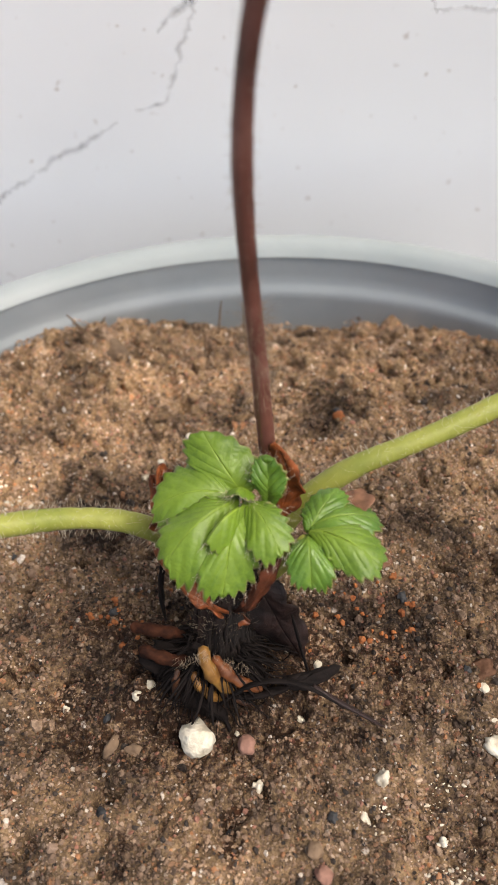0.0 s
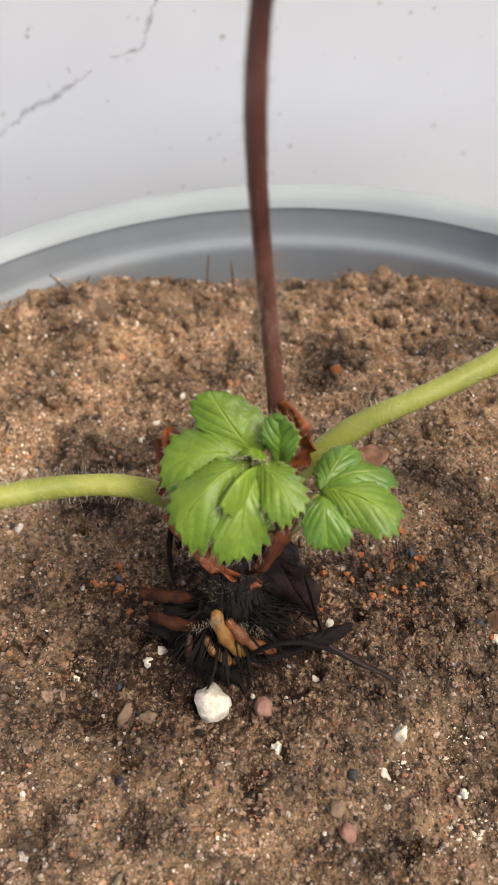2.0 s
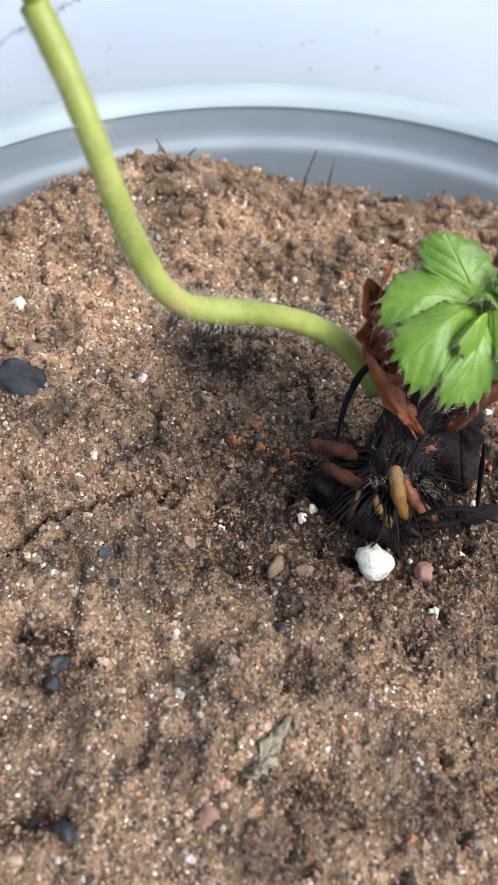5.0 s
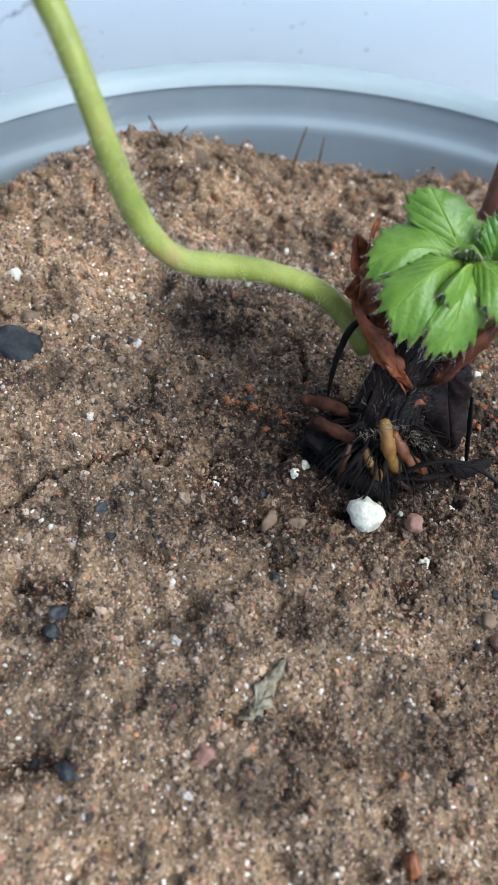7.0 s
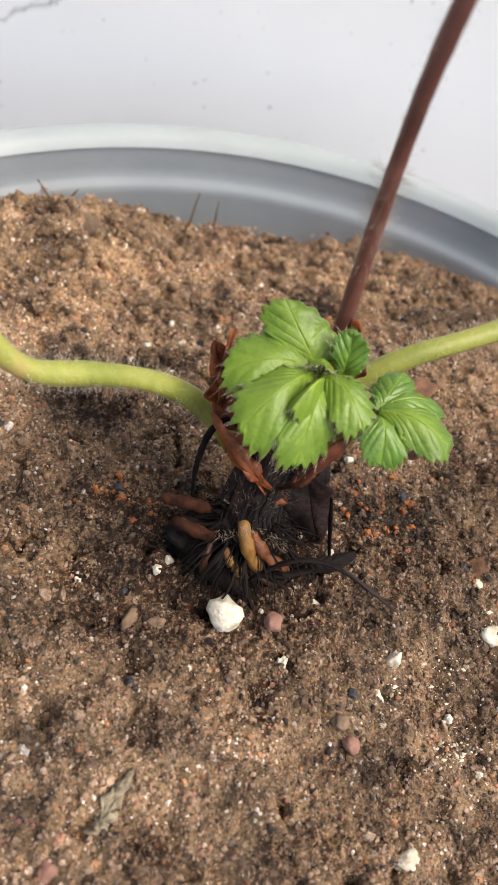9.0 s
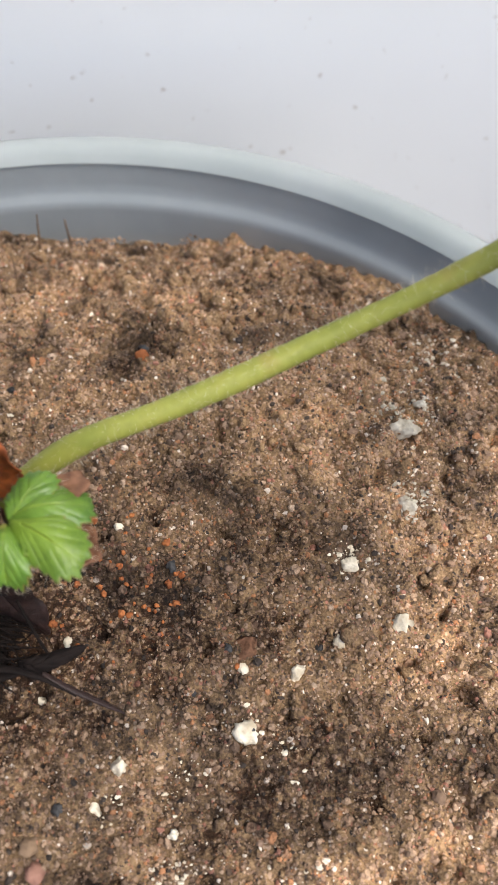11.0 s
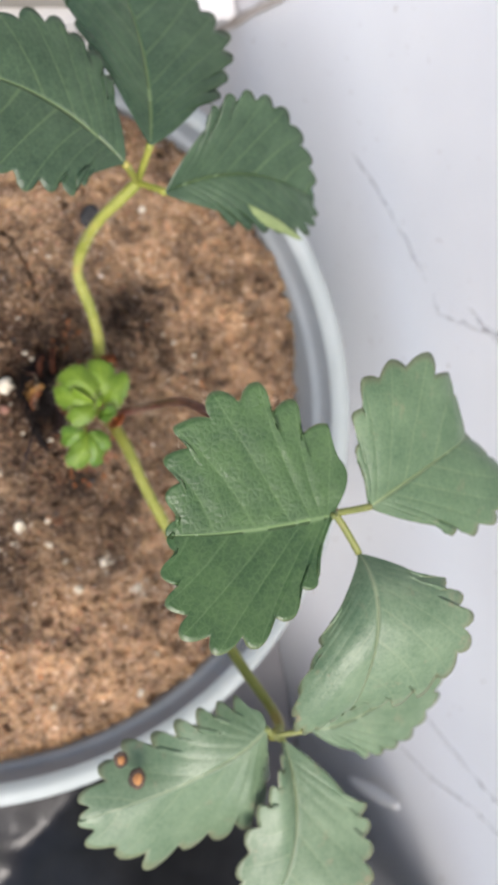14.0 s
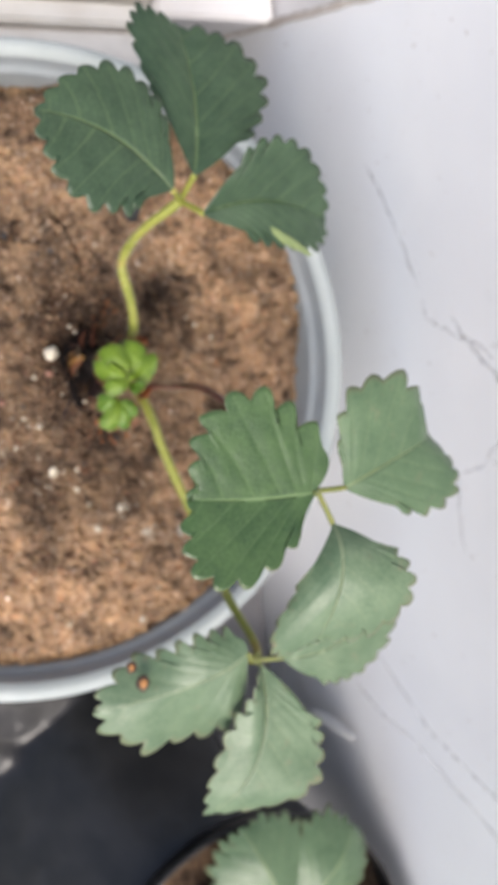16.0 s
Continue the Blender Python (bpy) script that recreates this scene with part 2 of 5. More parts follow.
YOUNG_DEEP = leaf_material("young_leaf_blade_deep", (0.024, 0.084, 0.010), (0.105, 0.215, 0.018), (0.22, 0.32, 0.04), 0.40, 1100, 0.10, 0.12, (0.34, 0.16, 0.08), 0.30, 0.94)
UNDERSIDE = leaf_material("leaf_underside", (0.17, 0.23, 0.09), (0.25, 0.31, 0.13), (0.32, 0.37, 0.18), 0.5, 1250, 0.1, 0.05)
STALK = stalk_material("green_stalk", (0.205, 0.235, 0.040), (0.285, 0.300, 0.060), (0.33, 0.25, 0.070), 0.52)
STALK_YELLOW = stalk_material("yellow_green_stalk", (0.235, 0.265, 0.045), (0.335, 0.345, 0.072), (0.40, 0.29, 0.095), 0.52)
STALKLET = stalk_material("olive_stalk", (0.15, 0.18, 0.05), (0.22, 0.24, 0.07), (0.24, 0.20, 0.08))
STEM = stalk_material("red_brown_stalk", (0.060, 0.019, 0.014), (0.150, 0.053, 0.040), (0.25, 0.115, 0.090), 0.42, 0.35)
CROWN = stalk_material("crown_bark", (0.004, 0.0025, 0.002), (0.016, 0.008, 0.006), (0.066, 0.030, 0.016), 0.85, 0.7, 1.0)
SHEATH_BROWN = simple("brown_sheath", (0.005, 0.003, 0.003), (0.030, 0.015, 0.013), 380, 0.55, 0.35, 0.0008, 0.8)
SHEATH = simple("dark_sheath", (0.003, 0.002, 0.002), (0.011, 0.007, 0.006), 420, 0.85, 0.2, 0.0006, 0.6)
STIPULE = simple("red_stipule", (0.050, 0.013, 0.006), (0.36, 0.098, 0.028), 650, 0.5, 0.4, 0.0005, 0.5)
STIPULE_DARK = simple("dark_stipule", (0.026, 0.009, 0.006), (0.17, 0.048, 0.020), 500, 0.5, 0.4, 0.0005, 0.5)
STIPULE_TAN = simple("tan_stipule", (0.07, 0.030, 0.018), (0.27, 0.135, 0.078), 650, 0.6, 0.3, 0.0005, 0.5)
ROOT = simple("root_skin", (0.10, 0.035, 0.010), (0.36, 0.19, 0.045), 380, 0.5, 0.4, 0.0005, 0.5)
ROOT_RUST = simple("root_skin_rust", (0.05, 0.016, 0.008), (0.26, 0.085, 0.025), 380, 0.5, 0.4, 0.0005, 0.5)
ROOT_RED = simple("root_skin_red", (0.008, 0.003, 0.002), (0.064, 0.021, 0.010), 700, 0.85, 0.15, 0.0005, 0.5)
ROOT_DARK = simple("root_skin_dark", (0.012, 0.006, 0.004), (0.090, 0.034, 0.015), 380, 0.55, 0.4, 0.0005, 0.5)
HAIR = simple("hair", (0.50, 0.42, 0.32), (0.72, 0.66, 0.55), 400, 0.6)
TAN_HAIR = simple("tan_hair", (0.20, 0.14, 0.09), (0.50, 0.40, 0.29), 400, 0.7)
DARK_HAIR = simple("dark_hair", (0.008, 0.005, 0.004), (0.052, 0.033, 0.021), 400, 0.7)
PERLITE = simple("perlite", (0.48, 0.41, 0.30), (0.80, 0.745, 0.62), 700, 0.85, 0.3, 0.0008, 0.8)
PEBBLE = simple("pink_pebble", (0.20, 0.10, 0.075), (0.35, 0.19, 0.14), 600, 0.8, 0.3, 0.0006, 0.6)
TAN = simple("tan_pebble", (0.13, 0.085, 0.055), (0.26, 0.175, 0.11), 600, 0.85, 0.3, 0.0006, 0.6)
ORANGE = simple("orange_crumb", (0.20, 0.065, 0.025), (0.38, 0.14, 0.05), 700, 0.85, 0.2, 0.0005, 0.6)
CLAY = simple("red_clay", (0.11, 0.055, 0.032), (0.20, 0.105, 0.065), 900, 0.95, 0.2, 0.0008, 0.9)
CHARCOAL = simple("charcoal", (0.010, 0.010, 0.011), (0.05, 0.05, 0.052), 500, 0.6, 0.4, 0.0006, 0.7)
STRAW = simple("dry_straw", (0.04, 0.030, 0.020), (0.40, 0.33, 0.22), 900, 0.8, 0.3, 0.0005, 0.6)
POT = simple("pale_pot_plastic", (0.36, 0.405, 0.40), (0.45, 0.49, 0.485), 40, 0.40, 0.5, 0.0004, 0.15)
# same pot plastic, darkened to paint in the shade inside the rim
POT_IN = simple("pot_plastic_shaded", (0.25, 0.285, 0.30), (0.34, 0.37, 0.385), 40, 0.50, 0.5, 0.0004, 0.15)
BLACK = simple("black_plastic", (0.008, 0.008, 0.009), (0.022, 0.021, 0.022), 60, 0.30, 0.5, 0.002, 0.5)
MARBLE = marble_material()
VEIN = vein_material("marble_vein", (0.34, 0.34, 0.37), 0.55)
VEIN_FAINT = vein_material("marble_vein_faint", (0.40, 0.40, 0.43), 0.45)
PLASTER = simple("white_plaster", (0.66, 0.64, 0.63), (0.80, 0.785, 0.785), 25, 0.8, 0.3, 0.0015, 0.4)
GROUT = simple("dirty_grout", (0.34, 0.29, 0.25), (0.62, 0.58, 0.55), 120, 0.9, 0.2, 0.0012, 0.7)
JOINT = simple("pale_joint", (0.42, 0.37, 0.33), (0.70, 0.66, 0.62), 160, 0.9, 0.2, 0.0008, 0.5)
FRAME = simple("white_window_paint", (0.66, 0.63, 0.58), (0.80, 0.78, 0.74), 45, 0.4, 0.5, 0.0005, 0.3)
FLOOR = simple("grey_stone", (0.30, 0.29, 0.30), (0.44, 0.42, 0.42), 30, 0.4, 0.5, 0.0008, 0.3)
WHITE = simple("white_plastic", (0.74, 0.74, 0.72), (0.82, 0.82, 0.81), 60, 0.35, 0.5, 0.0002, 0.2)
SPOT_RING = simple("brown_spot_ring", (0.035, 0.022, 0.018), (0.11, 0.075, 0.055), 700, 0.75, 0.3, 0.0003, 0.4)
SPOT = simple("brown_spot", (0.10, 0.035, 0.02), (0.62, 0.30, 0.10), 500, 0.7, 0.3, 0.0003, 0.4)


# ---- building helpers ----
def thing(name, at, label, category, group="", kind=""):
    ob = new(name)
    ob.location = at
    ob.empty_display_size = 0.01
    tagged(ob, label, category, group, kind)
    bpy.context.view_layer.update()
    return ob


def mesh_object(name, verts, faces, mat, parent=None, label="", smooth=True, uvs=None, damp_shade=None):
    """One mesh, its points given in world metres, under its thing."""
    me = bpy.data.meshes.new(name)
    verts = np.asarray(verts, float)
    at = np.zeros(3)
    up = parent
    while up is not None:
        at = at + np.array(up.location)
        up = up.parent
    me.from_pydata((verts - at).tolist(), [], faces if isinstance(faces, list) else faces.tolist())
    if uvs is not None:
        lay = me.uv_layers.new(name="map")
        idx = np.zeros(len(me.loops), int)
        me.loops.foreach_get("vertex_index", idx)
        lay.data.foreach_set("uv", np.asarray(uvs, float)[idx].ravel())
    if damp_shade is not None:
        me.attributes.new("damp_shade", "FLOAT", "POINT").data.foreach_set("value", np.asarray(damp_shade, float))
    if smooth:
        me.polygons.foreach_set("use_smooth", [True] * len(me.polygons))
    me.materials.append(mat)
    ob = new(name, me)
    ob.parent = parent
    if label:
        tagged(ob, label)
    return ob


def part(name, bm, mat, parent, label="", smooth=True):
    me = bpy.data.meshes.new(name)
    bm.to_mesh(me)
    bm.free()
    v = np.zeros(len(me.vertices) * 3)
    me.vertices.foreach_get("co", v)
    polys = [tuple(p.vertices) for p in me.polygons]
    bpy.data.meshes.remove(me)
    return mesh_object(name, v.reshape(-1, 3), polys, mat, parent, label, smooth)


def spline(ctrl, n):
    """Points along a clamped cubic B-spline."""
    c = np.array(ctrl, float)
    m = len(c)
    kn = np.concatenate([[0] * 3, np.linspace(0, 1, m - 2), [1] * 3])
    out = []
    for x in np.linspace(0, 1 - 1e-9, n):
        j = min(max(int(np.searchsorted(kn, x, side="right")) - 1, 3), m - 1)
        d = [c[i].copy() for i in range(j - 3, j + 1)]
        for r in range(1, 4):
            for i in range(3, r - 1, -1):
                a = (x - kn[j - 3 + i]) / (kn[j + 1 + i - r] - kn[j - 3 + i])
                d[i] = (1 - a) * d[i - 1] + a * d[i]
        out.append(d[3])
    return np.array(out)


def frames_along(path):
    t = np.gradient(path, axis=0)
    t /= np.linalg.norm(t, axis=1)[:, None] + 1e-12
    u = np.cross(t[0], (0.3, 0.5, 0.8))
    u /= np.linalg.norm(u)
    us = []
    for k in range(len(path)):
        u = u - (u @ t[k]) * t[k]
        u /= np.linalg.norm(u)
        us.append(u)
    us = np.array(us)
    return t, us, np.cross(t, us)


def tube(path, radius, seg=12, rough=0.0, seed=0, flat=1.0):
    """A closed tube along path; radius is one number or one for each point."""
    rng = np.random.default_rng(seed)
    path = np.asarray(path, float)
    r = np.broadcast_to(np.asarray(radius, float), (len(path),)).copy()
    t, u, w = frames_along(path)
    a = np.linspace(0, 2 * np.pi, seg, endpoint=False)
    wob = 1 + rough * rng.standard_normal((len(path), seg))
    v = path[:, None] + (r[:, None] * wob)[..., None] * (np.cos(a)[None, :, None] * u[:, None] + flat * np.sin(a)[None, :, None] * w[:, None])
    v = np.concatenate([v.reshape(-1, 3), path[:1] - t[:1] * r[0] * 0.5, path[-1:] + t[-1:] * r[-1] * 0.5])
    f = []
    n = len(path)
    for i in range(n - 1):
        for k in range(seg):
            k2 = (k + 1) % seg
            f.append((i * seg + k, i * seg + k2, (i + 1) * seg + k2, (i + 1) * seg + k))
    for k in range(seg):
        f.append((n * seg, (k + 1) % seg, k))
        f.append((n * seg + 1, (n - 1) * seg + k, (n - 1) * seg + (k + 1) % seg))
    return v, f


def joined(pieces):
    vs, fs, o = [], [], 0
    for v, f in pieces:
        vs.append(np.asarray(v))
        fs += [tuple(i + o for i in q) for q in f]
        o += len(v)
    return np.concatenate(vs), fs


def hairs_on(path, radius, count, length, thick, seed, lo=0.0, hi=1.0, up=0.35):
    """Fine tapering hairs standing off a stalk."""
    rng = np.random.default_rng(seed)
    t, u, w = frames_along(path)
    r = np.broadcast_to(np.asarray(radius, float), (len(path),))
    vs, fs = [], []
    for k in range(count):
        i = int((lo + (hi - lo) * rng.random()) * (len(path) - 1))
        a = rng.random() * 2 * np.pi
        d = np.cos(a) * u[i] + np.sin(a) * w[i]
        p = path[i] + d * r[i] * 0.9
        q = d + t[i] * (up + 0.3 * rng.standard_normal()) + 0.25 * rng.standard_normal(3)
        q /= np.linalg.norm(q)
        ln = length * (0.5 + 0.7 * rng.random())
        s1 = np.cross(q, t[i])
        s1 /= np.linalg.norm(s1) + 1e-9
        s2 = np.cross(q, s1)
        bend = rng.standard_normal(3) * ln * 0.12
        o = len(vs)
        for c in range(3):
            e = s1 * np.cos(2.094 * c) + s2 * np.sin(2.094 * c)
            vs.append(p + e * thick)
        for c in range(3):
            e = s1 * np.cos(2.094 * c) + s2 * np.sin(2.094 * c)
            vs.append(p + q * ln * 0.55 + bend + e * thick * 0.75)
        vs.append(p + q * ln + bend * 0.4)
        for c in range(3):
            c2 = (c + 1) % 3
            fs += [(o + c, o + c2, o + 3 + c2, o + 3 + c), (o + 3 + c, o + 3 + c2, o + 6)]
    return np.array(vs), fs


def leaf_mesh(base, mid, tip, left, right, teeth=7, depth=0.11, sharp=2.4, pucker=0.0003, arch=0.0, droop=0.0, droop_from=0.62, wide=0.58, wavy=0.0, seed=0, nt=10, ni=14, full=(0.85, 0.85), lobe=(0.0, 0.0)):
    """A toothed leaflet: midrib through base, mid and tip, half-blades out to left and right.
    droop bends the outer end down by that many degrees. Returns points, faces and UV (side nerve, way out)."""
    rng = np.random.default_rng(seed)
    base, mid, tip, left, right = (np.array(p, float) for p in (base, mid, tip, left, right))
    ctl = 2 * mid - 0.5 * (base + tip)

    def rib(a):
        a = np.asarray(a)[..., None]
        return (1 - a) ** 2 * base + 2 * a * (1 - a) * ctl + a * a * tip

    at = rib(np.array(wide))
    sides = (left - at, right - at)
    nrm = np.cross(tip - base, left - right)
    nrm /= np.linalg.norm(nrm)
    if nrm[2] < 0:
        nrm = -nrm
    length = np.linalg.norm(tip - base)
    rows = int((teeth + 0.5) * nt)
    tau = np.linspace(0, 1, rows + 1)
    vs, uv, faces = [], [], []
    for s in (0, 1):
        jit = 1 + 0.14 * rng.standard_normal(teeth + 2)
        e = full[s]
        start = min(0.03 + 0.36 * e ** 2.2, 0.28)
        ratio = np.linalg.norm(sides[s]) / length
        a_d = 0.5 - 0.5 * np.cos(np.pi * np.linspace(0, 1, 600))
        b_d = (a_d ** e * (1 - a_d) ** 0.5) / ((e / (e + 0.5)) ** e * (0.5 / (e + 0.5)) ** 0.5)
        arc = np.concatenate([[0], np.cumsum(np.hypot(np.diff(a_d), np.diff(b_d) * ratio))])
        arc /= arc[-1]
        a_out, b_out = np.interp(tau, arc, a_d), np.interp(tau, arc, b_d)
        ta, tb = np.gradient(a_out), np.gradient(b_out * ratio)
        tn = np.hypot(ta, tb) + 1e-12
        na = np.clip(-tb / tn + 0.25, -0.5, 1.0)
        nb = np.sqrt(1 - 0.98 * na * na)
        na[-1], nb[-1] = 1.0, 0.0
        ph = np.clip((tau - start) / (1 - start), 0, 1) * (teeth + 0.5)
        k = np.minimum(ph.astype(int), teeth + 1)
        f = ph - np.floor(ph)
        m = np.abs(2 * f - 1)
        shape = 0.85 * (1 - m ** sharp) + 0.15 * (1 - m)
        dep = depth[s] if isinstance(depth, tuple) else depth
        on = np.clip((tau - start) / 0.05, 0, 1)
        d = dep * jit[k] * shape * on
        d *= 1 - 0.35 * np.clip((tau - 0.75) / 0.2, 0, 1)
        if lobe[s] == 0:
            d *= np.where(a_out < 0.5, np.clip((ta / tn - 0.12) / 0.3, 0, 1), 1.0)
        d[-1] = d[-2]
        a_s, b_s = a_out * (1 - 0.5 * dep), b_out * (1 - 0.35 * dep / ratio)
        a_o, b_o = a_s + d * na, b_s + d * nb / ratio
        a_o[0], b_o[0] = 0.0, 0.0
        a_in = 0.38 * a_out ** 1.5 + 0.62 * a_out ** 7
        g = np.linspace(0, 1, ni + 1)
        A = a_in[:, None] * (1 - g) + a_s[:, None] * g + (a_o - a_s)[:, None] * g ** 3
        Bv = b_s[:, None] * g + (b_o - b_s)[:, None] * g ** 3
        A = A - lobe[s] * np.exp(-(a_out[:, None] / 0.16) ** 2) * np.minimum(1.0, 2.2 * Bv) * (1.25 - 0.75 * Bv)
        P = rib(np.clip(A, -0.35, 1.15)) + Bv[..., None] * sides[s]
        pk = (np.abs(np.sin(np.pi * (ph - 0.5))) ** 0.7)[:, None] * np.sin(np.pi * np.clip(g * 0.95, 0, 1))[None] * pucker
        fine = np.array([[noise.noise(Vector((*(P[i, j] * 260), ))) for j in range(ni + 1)] for i in range(rows + 1)]) * pucker * 0.55
        curve = -arch * length * (Bv ** 2)
        wv = wavy * length * Bv * np.sin(A * 9 + s * 2 + seed)
        P = P + nrm * (pk + fine + curve + wv)[..., None]
        if droop:
            over = np.clip(A - droop_from, 0, None) * length
            th = radians(droop) / max((1 - droop_from) * length, 1e-6)
            fw = (tip - mid) / np.linalg.norm(tip - mid)
            ang = over * th
            flat = fw * over[..., None]
            bent = fw * (np.sin(ang) / th)[..., None] - nrm * ((1 - np.cos(ang)) / th)[..., None]
            P = P + bent - flat
        o = len(vs) and sum(len(x) for x in vs)
        vs.append(P.reshape(-1, 3))
        uu = np.where(tau < start, 0.0, f)
        uv.append(np.stack([np.broadcast_to(uu[:, None], A.shape), np.broadcast_to(g, A.shape)], -1).reshape(-1, 2))
        w = ni + 1
        for i in range(rows):
            for j in range(ni):
                q = (o + i * w + j, o + i * w + j + 1, o + (i + 1) * w + j + 1, o + (i + 1) * w + j)
                faces.append(q if s == 0 else q[::-1])
    return np.concatenate(vs), faces, np.concatenate(uv)


def leaflet(parent, mat, points, label="", name="leaflet", thick=0.00035, **kw):
    v, f, uv = leaf_mesh(*points, **kw)
    ob = mesh_object(name, v, f, mat, parent, label, True, uv)
    ob.modifiers.new("weld", "WELD").merge_threshold = 0.00003
    so = ob.modifiers.new("thickness", "SOLIDIFY")
    so.thickness, so.offset = thick, -1
    return ob


def stone_mesh(at, size, seed, squash=(1, 1, 1), lump=0.28, sub=3):
    bm = bmesh.new()
    bmesh.ops.create_icosphere(bm, subdivisions=sub, radius=1)
    off = Vector((seed * 3.7, seed * 1.3, seed * 2.1))
    for v in bm.verts:
        k = 1 + lump * noise.noise(v.co * 1.3 + off) + lump * 0.6 * noise.noise(v.co * 2.9 + off) + lump * 0.35 * noise.noise(v.co * 6.3 + off)
        v.co = Vector((v.co.x * squash[0], v.co.y * squash[1], v.co.z * squash[2])) * k * size
    tip = 0.06 if squash[2] < 0.75 else 1.0
    rot = Euler((seed * 1.1 % 6 * tip, seed * 0.7 % 6 * tip, seed * 2.3)).to_matrix()
    for v in bm.verts:
        v.co = rot @ v.co + Vector(at)
    return bm


def lathe(profile, seg=160):
    p = np.array(profile, float)
    a = np.linspace(0, 2 * np.pi, seg, endpoint=False)
    v = np.stack([p[:, 0][:, None] * np.cos(a), p[:, 0][:, None] * np.sin(a), np.broadcast_to(p[:, 1][:, None], (len(p), seg))], -1).reshape(-1, 3)
    f = [(i * seg + k, i * seg + (k + 1) % seg, (i + 1) * seg + (k + 1) % seg, (i + 1) * seg + k) for i in range(len(p) - 1) for k in range(seg)]
    return v, f


def box(bm, lo, hi, bevel=0.0):
    m = bmesh.ops.create_cube(bm, size=1)["verts"]
    for v in m:
        v.co = Vector([lo[k] + (v.co[k] + 0.5) * (hi[k] - lo[k]) for k in range(3)])
    if bevel:
        es = list({e for v in m for e in v.link_edges})
        bmesh.ops.bevel(bm, geom=es, offset=bevel, segments=3, affect="EDGES")


# ---- the setting ----
WALL_Y, RIM_Z, RIM_R = 0.159, 0.19, 0.1257


def ribbon(points, width, n=60, seed=0):
    """A wandering strip on the face of the back wall."""
    rng = np.random.default_rng(seed)
    p = np.array([(x, 0, z) for x, z in points], float)
    seg = np.linalg.norm(np.diff(p, axis=0), axis=1)
    s = np.concatenate([[0], np.cumsum(seg)])
    q = np.linspace(0, s[-1], n)
    c = np.stack([np.interp(q, s, p[:, k]) for k in range(3)], -1)
    c[:, 0] += np.convolve(rng.standard_normal(n), np.ones(3) / 3, "same") * 0.0005
    c[:, 2] += np.convolve(rng.standard_normal(n), np.ones(3) / 3, "same") * 0.0005
    t = np.gradient(c, axis=0)
    t /= np.linalg.norm(t, axis=1)[:, None]
    side = np.stack([-t[:, 2], t[:, 1] * 0, t[:, 0]], -1)
    w = width * (0.7 + 0.5 * rng.random(n)) * np.minimum(1, np.minimum(q, s[-1] - q) / (0.15 * s[-1]) + 0.25)
    v = np.concatenate([c - side * w[:, None] / 2, c + side * w[:, None] / 2])
    uv = np.concatenate([np.stack([q * 30, q * 0], -1), np.stack([q * 30, q * 0 + 1], -1)])
    f = [(i, i + 1, n + i + 1, n + i) for i in range(n - 1)]
    return v, f, uv


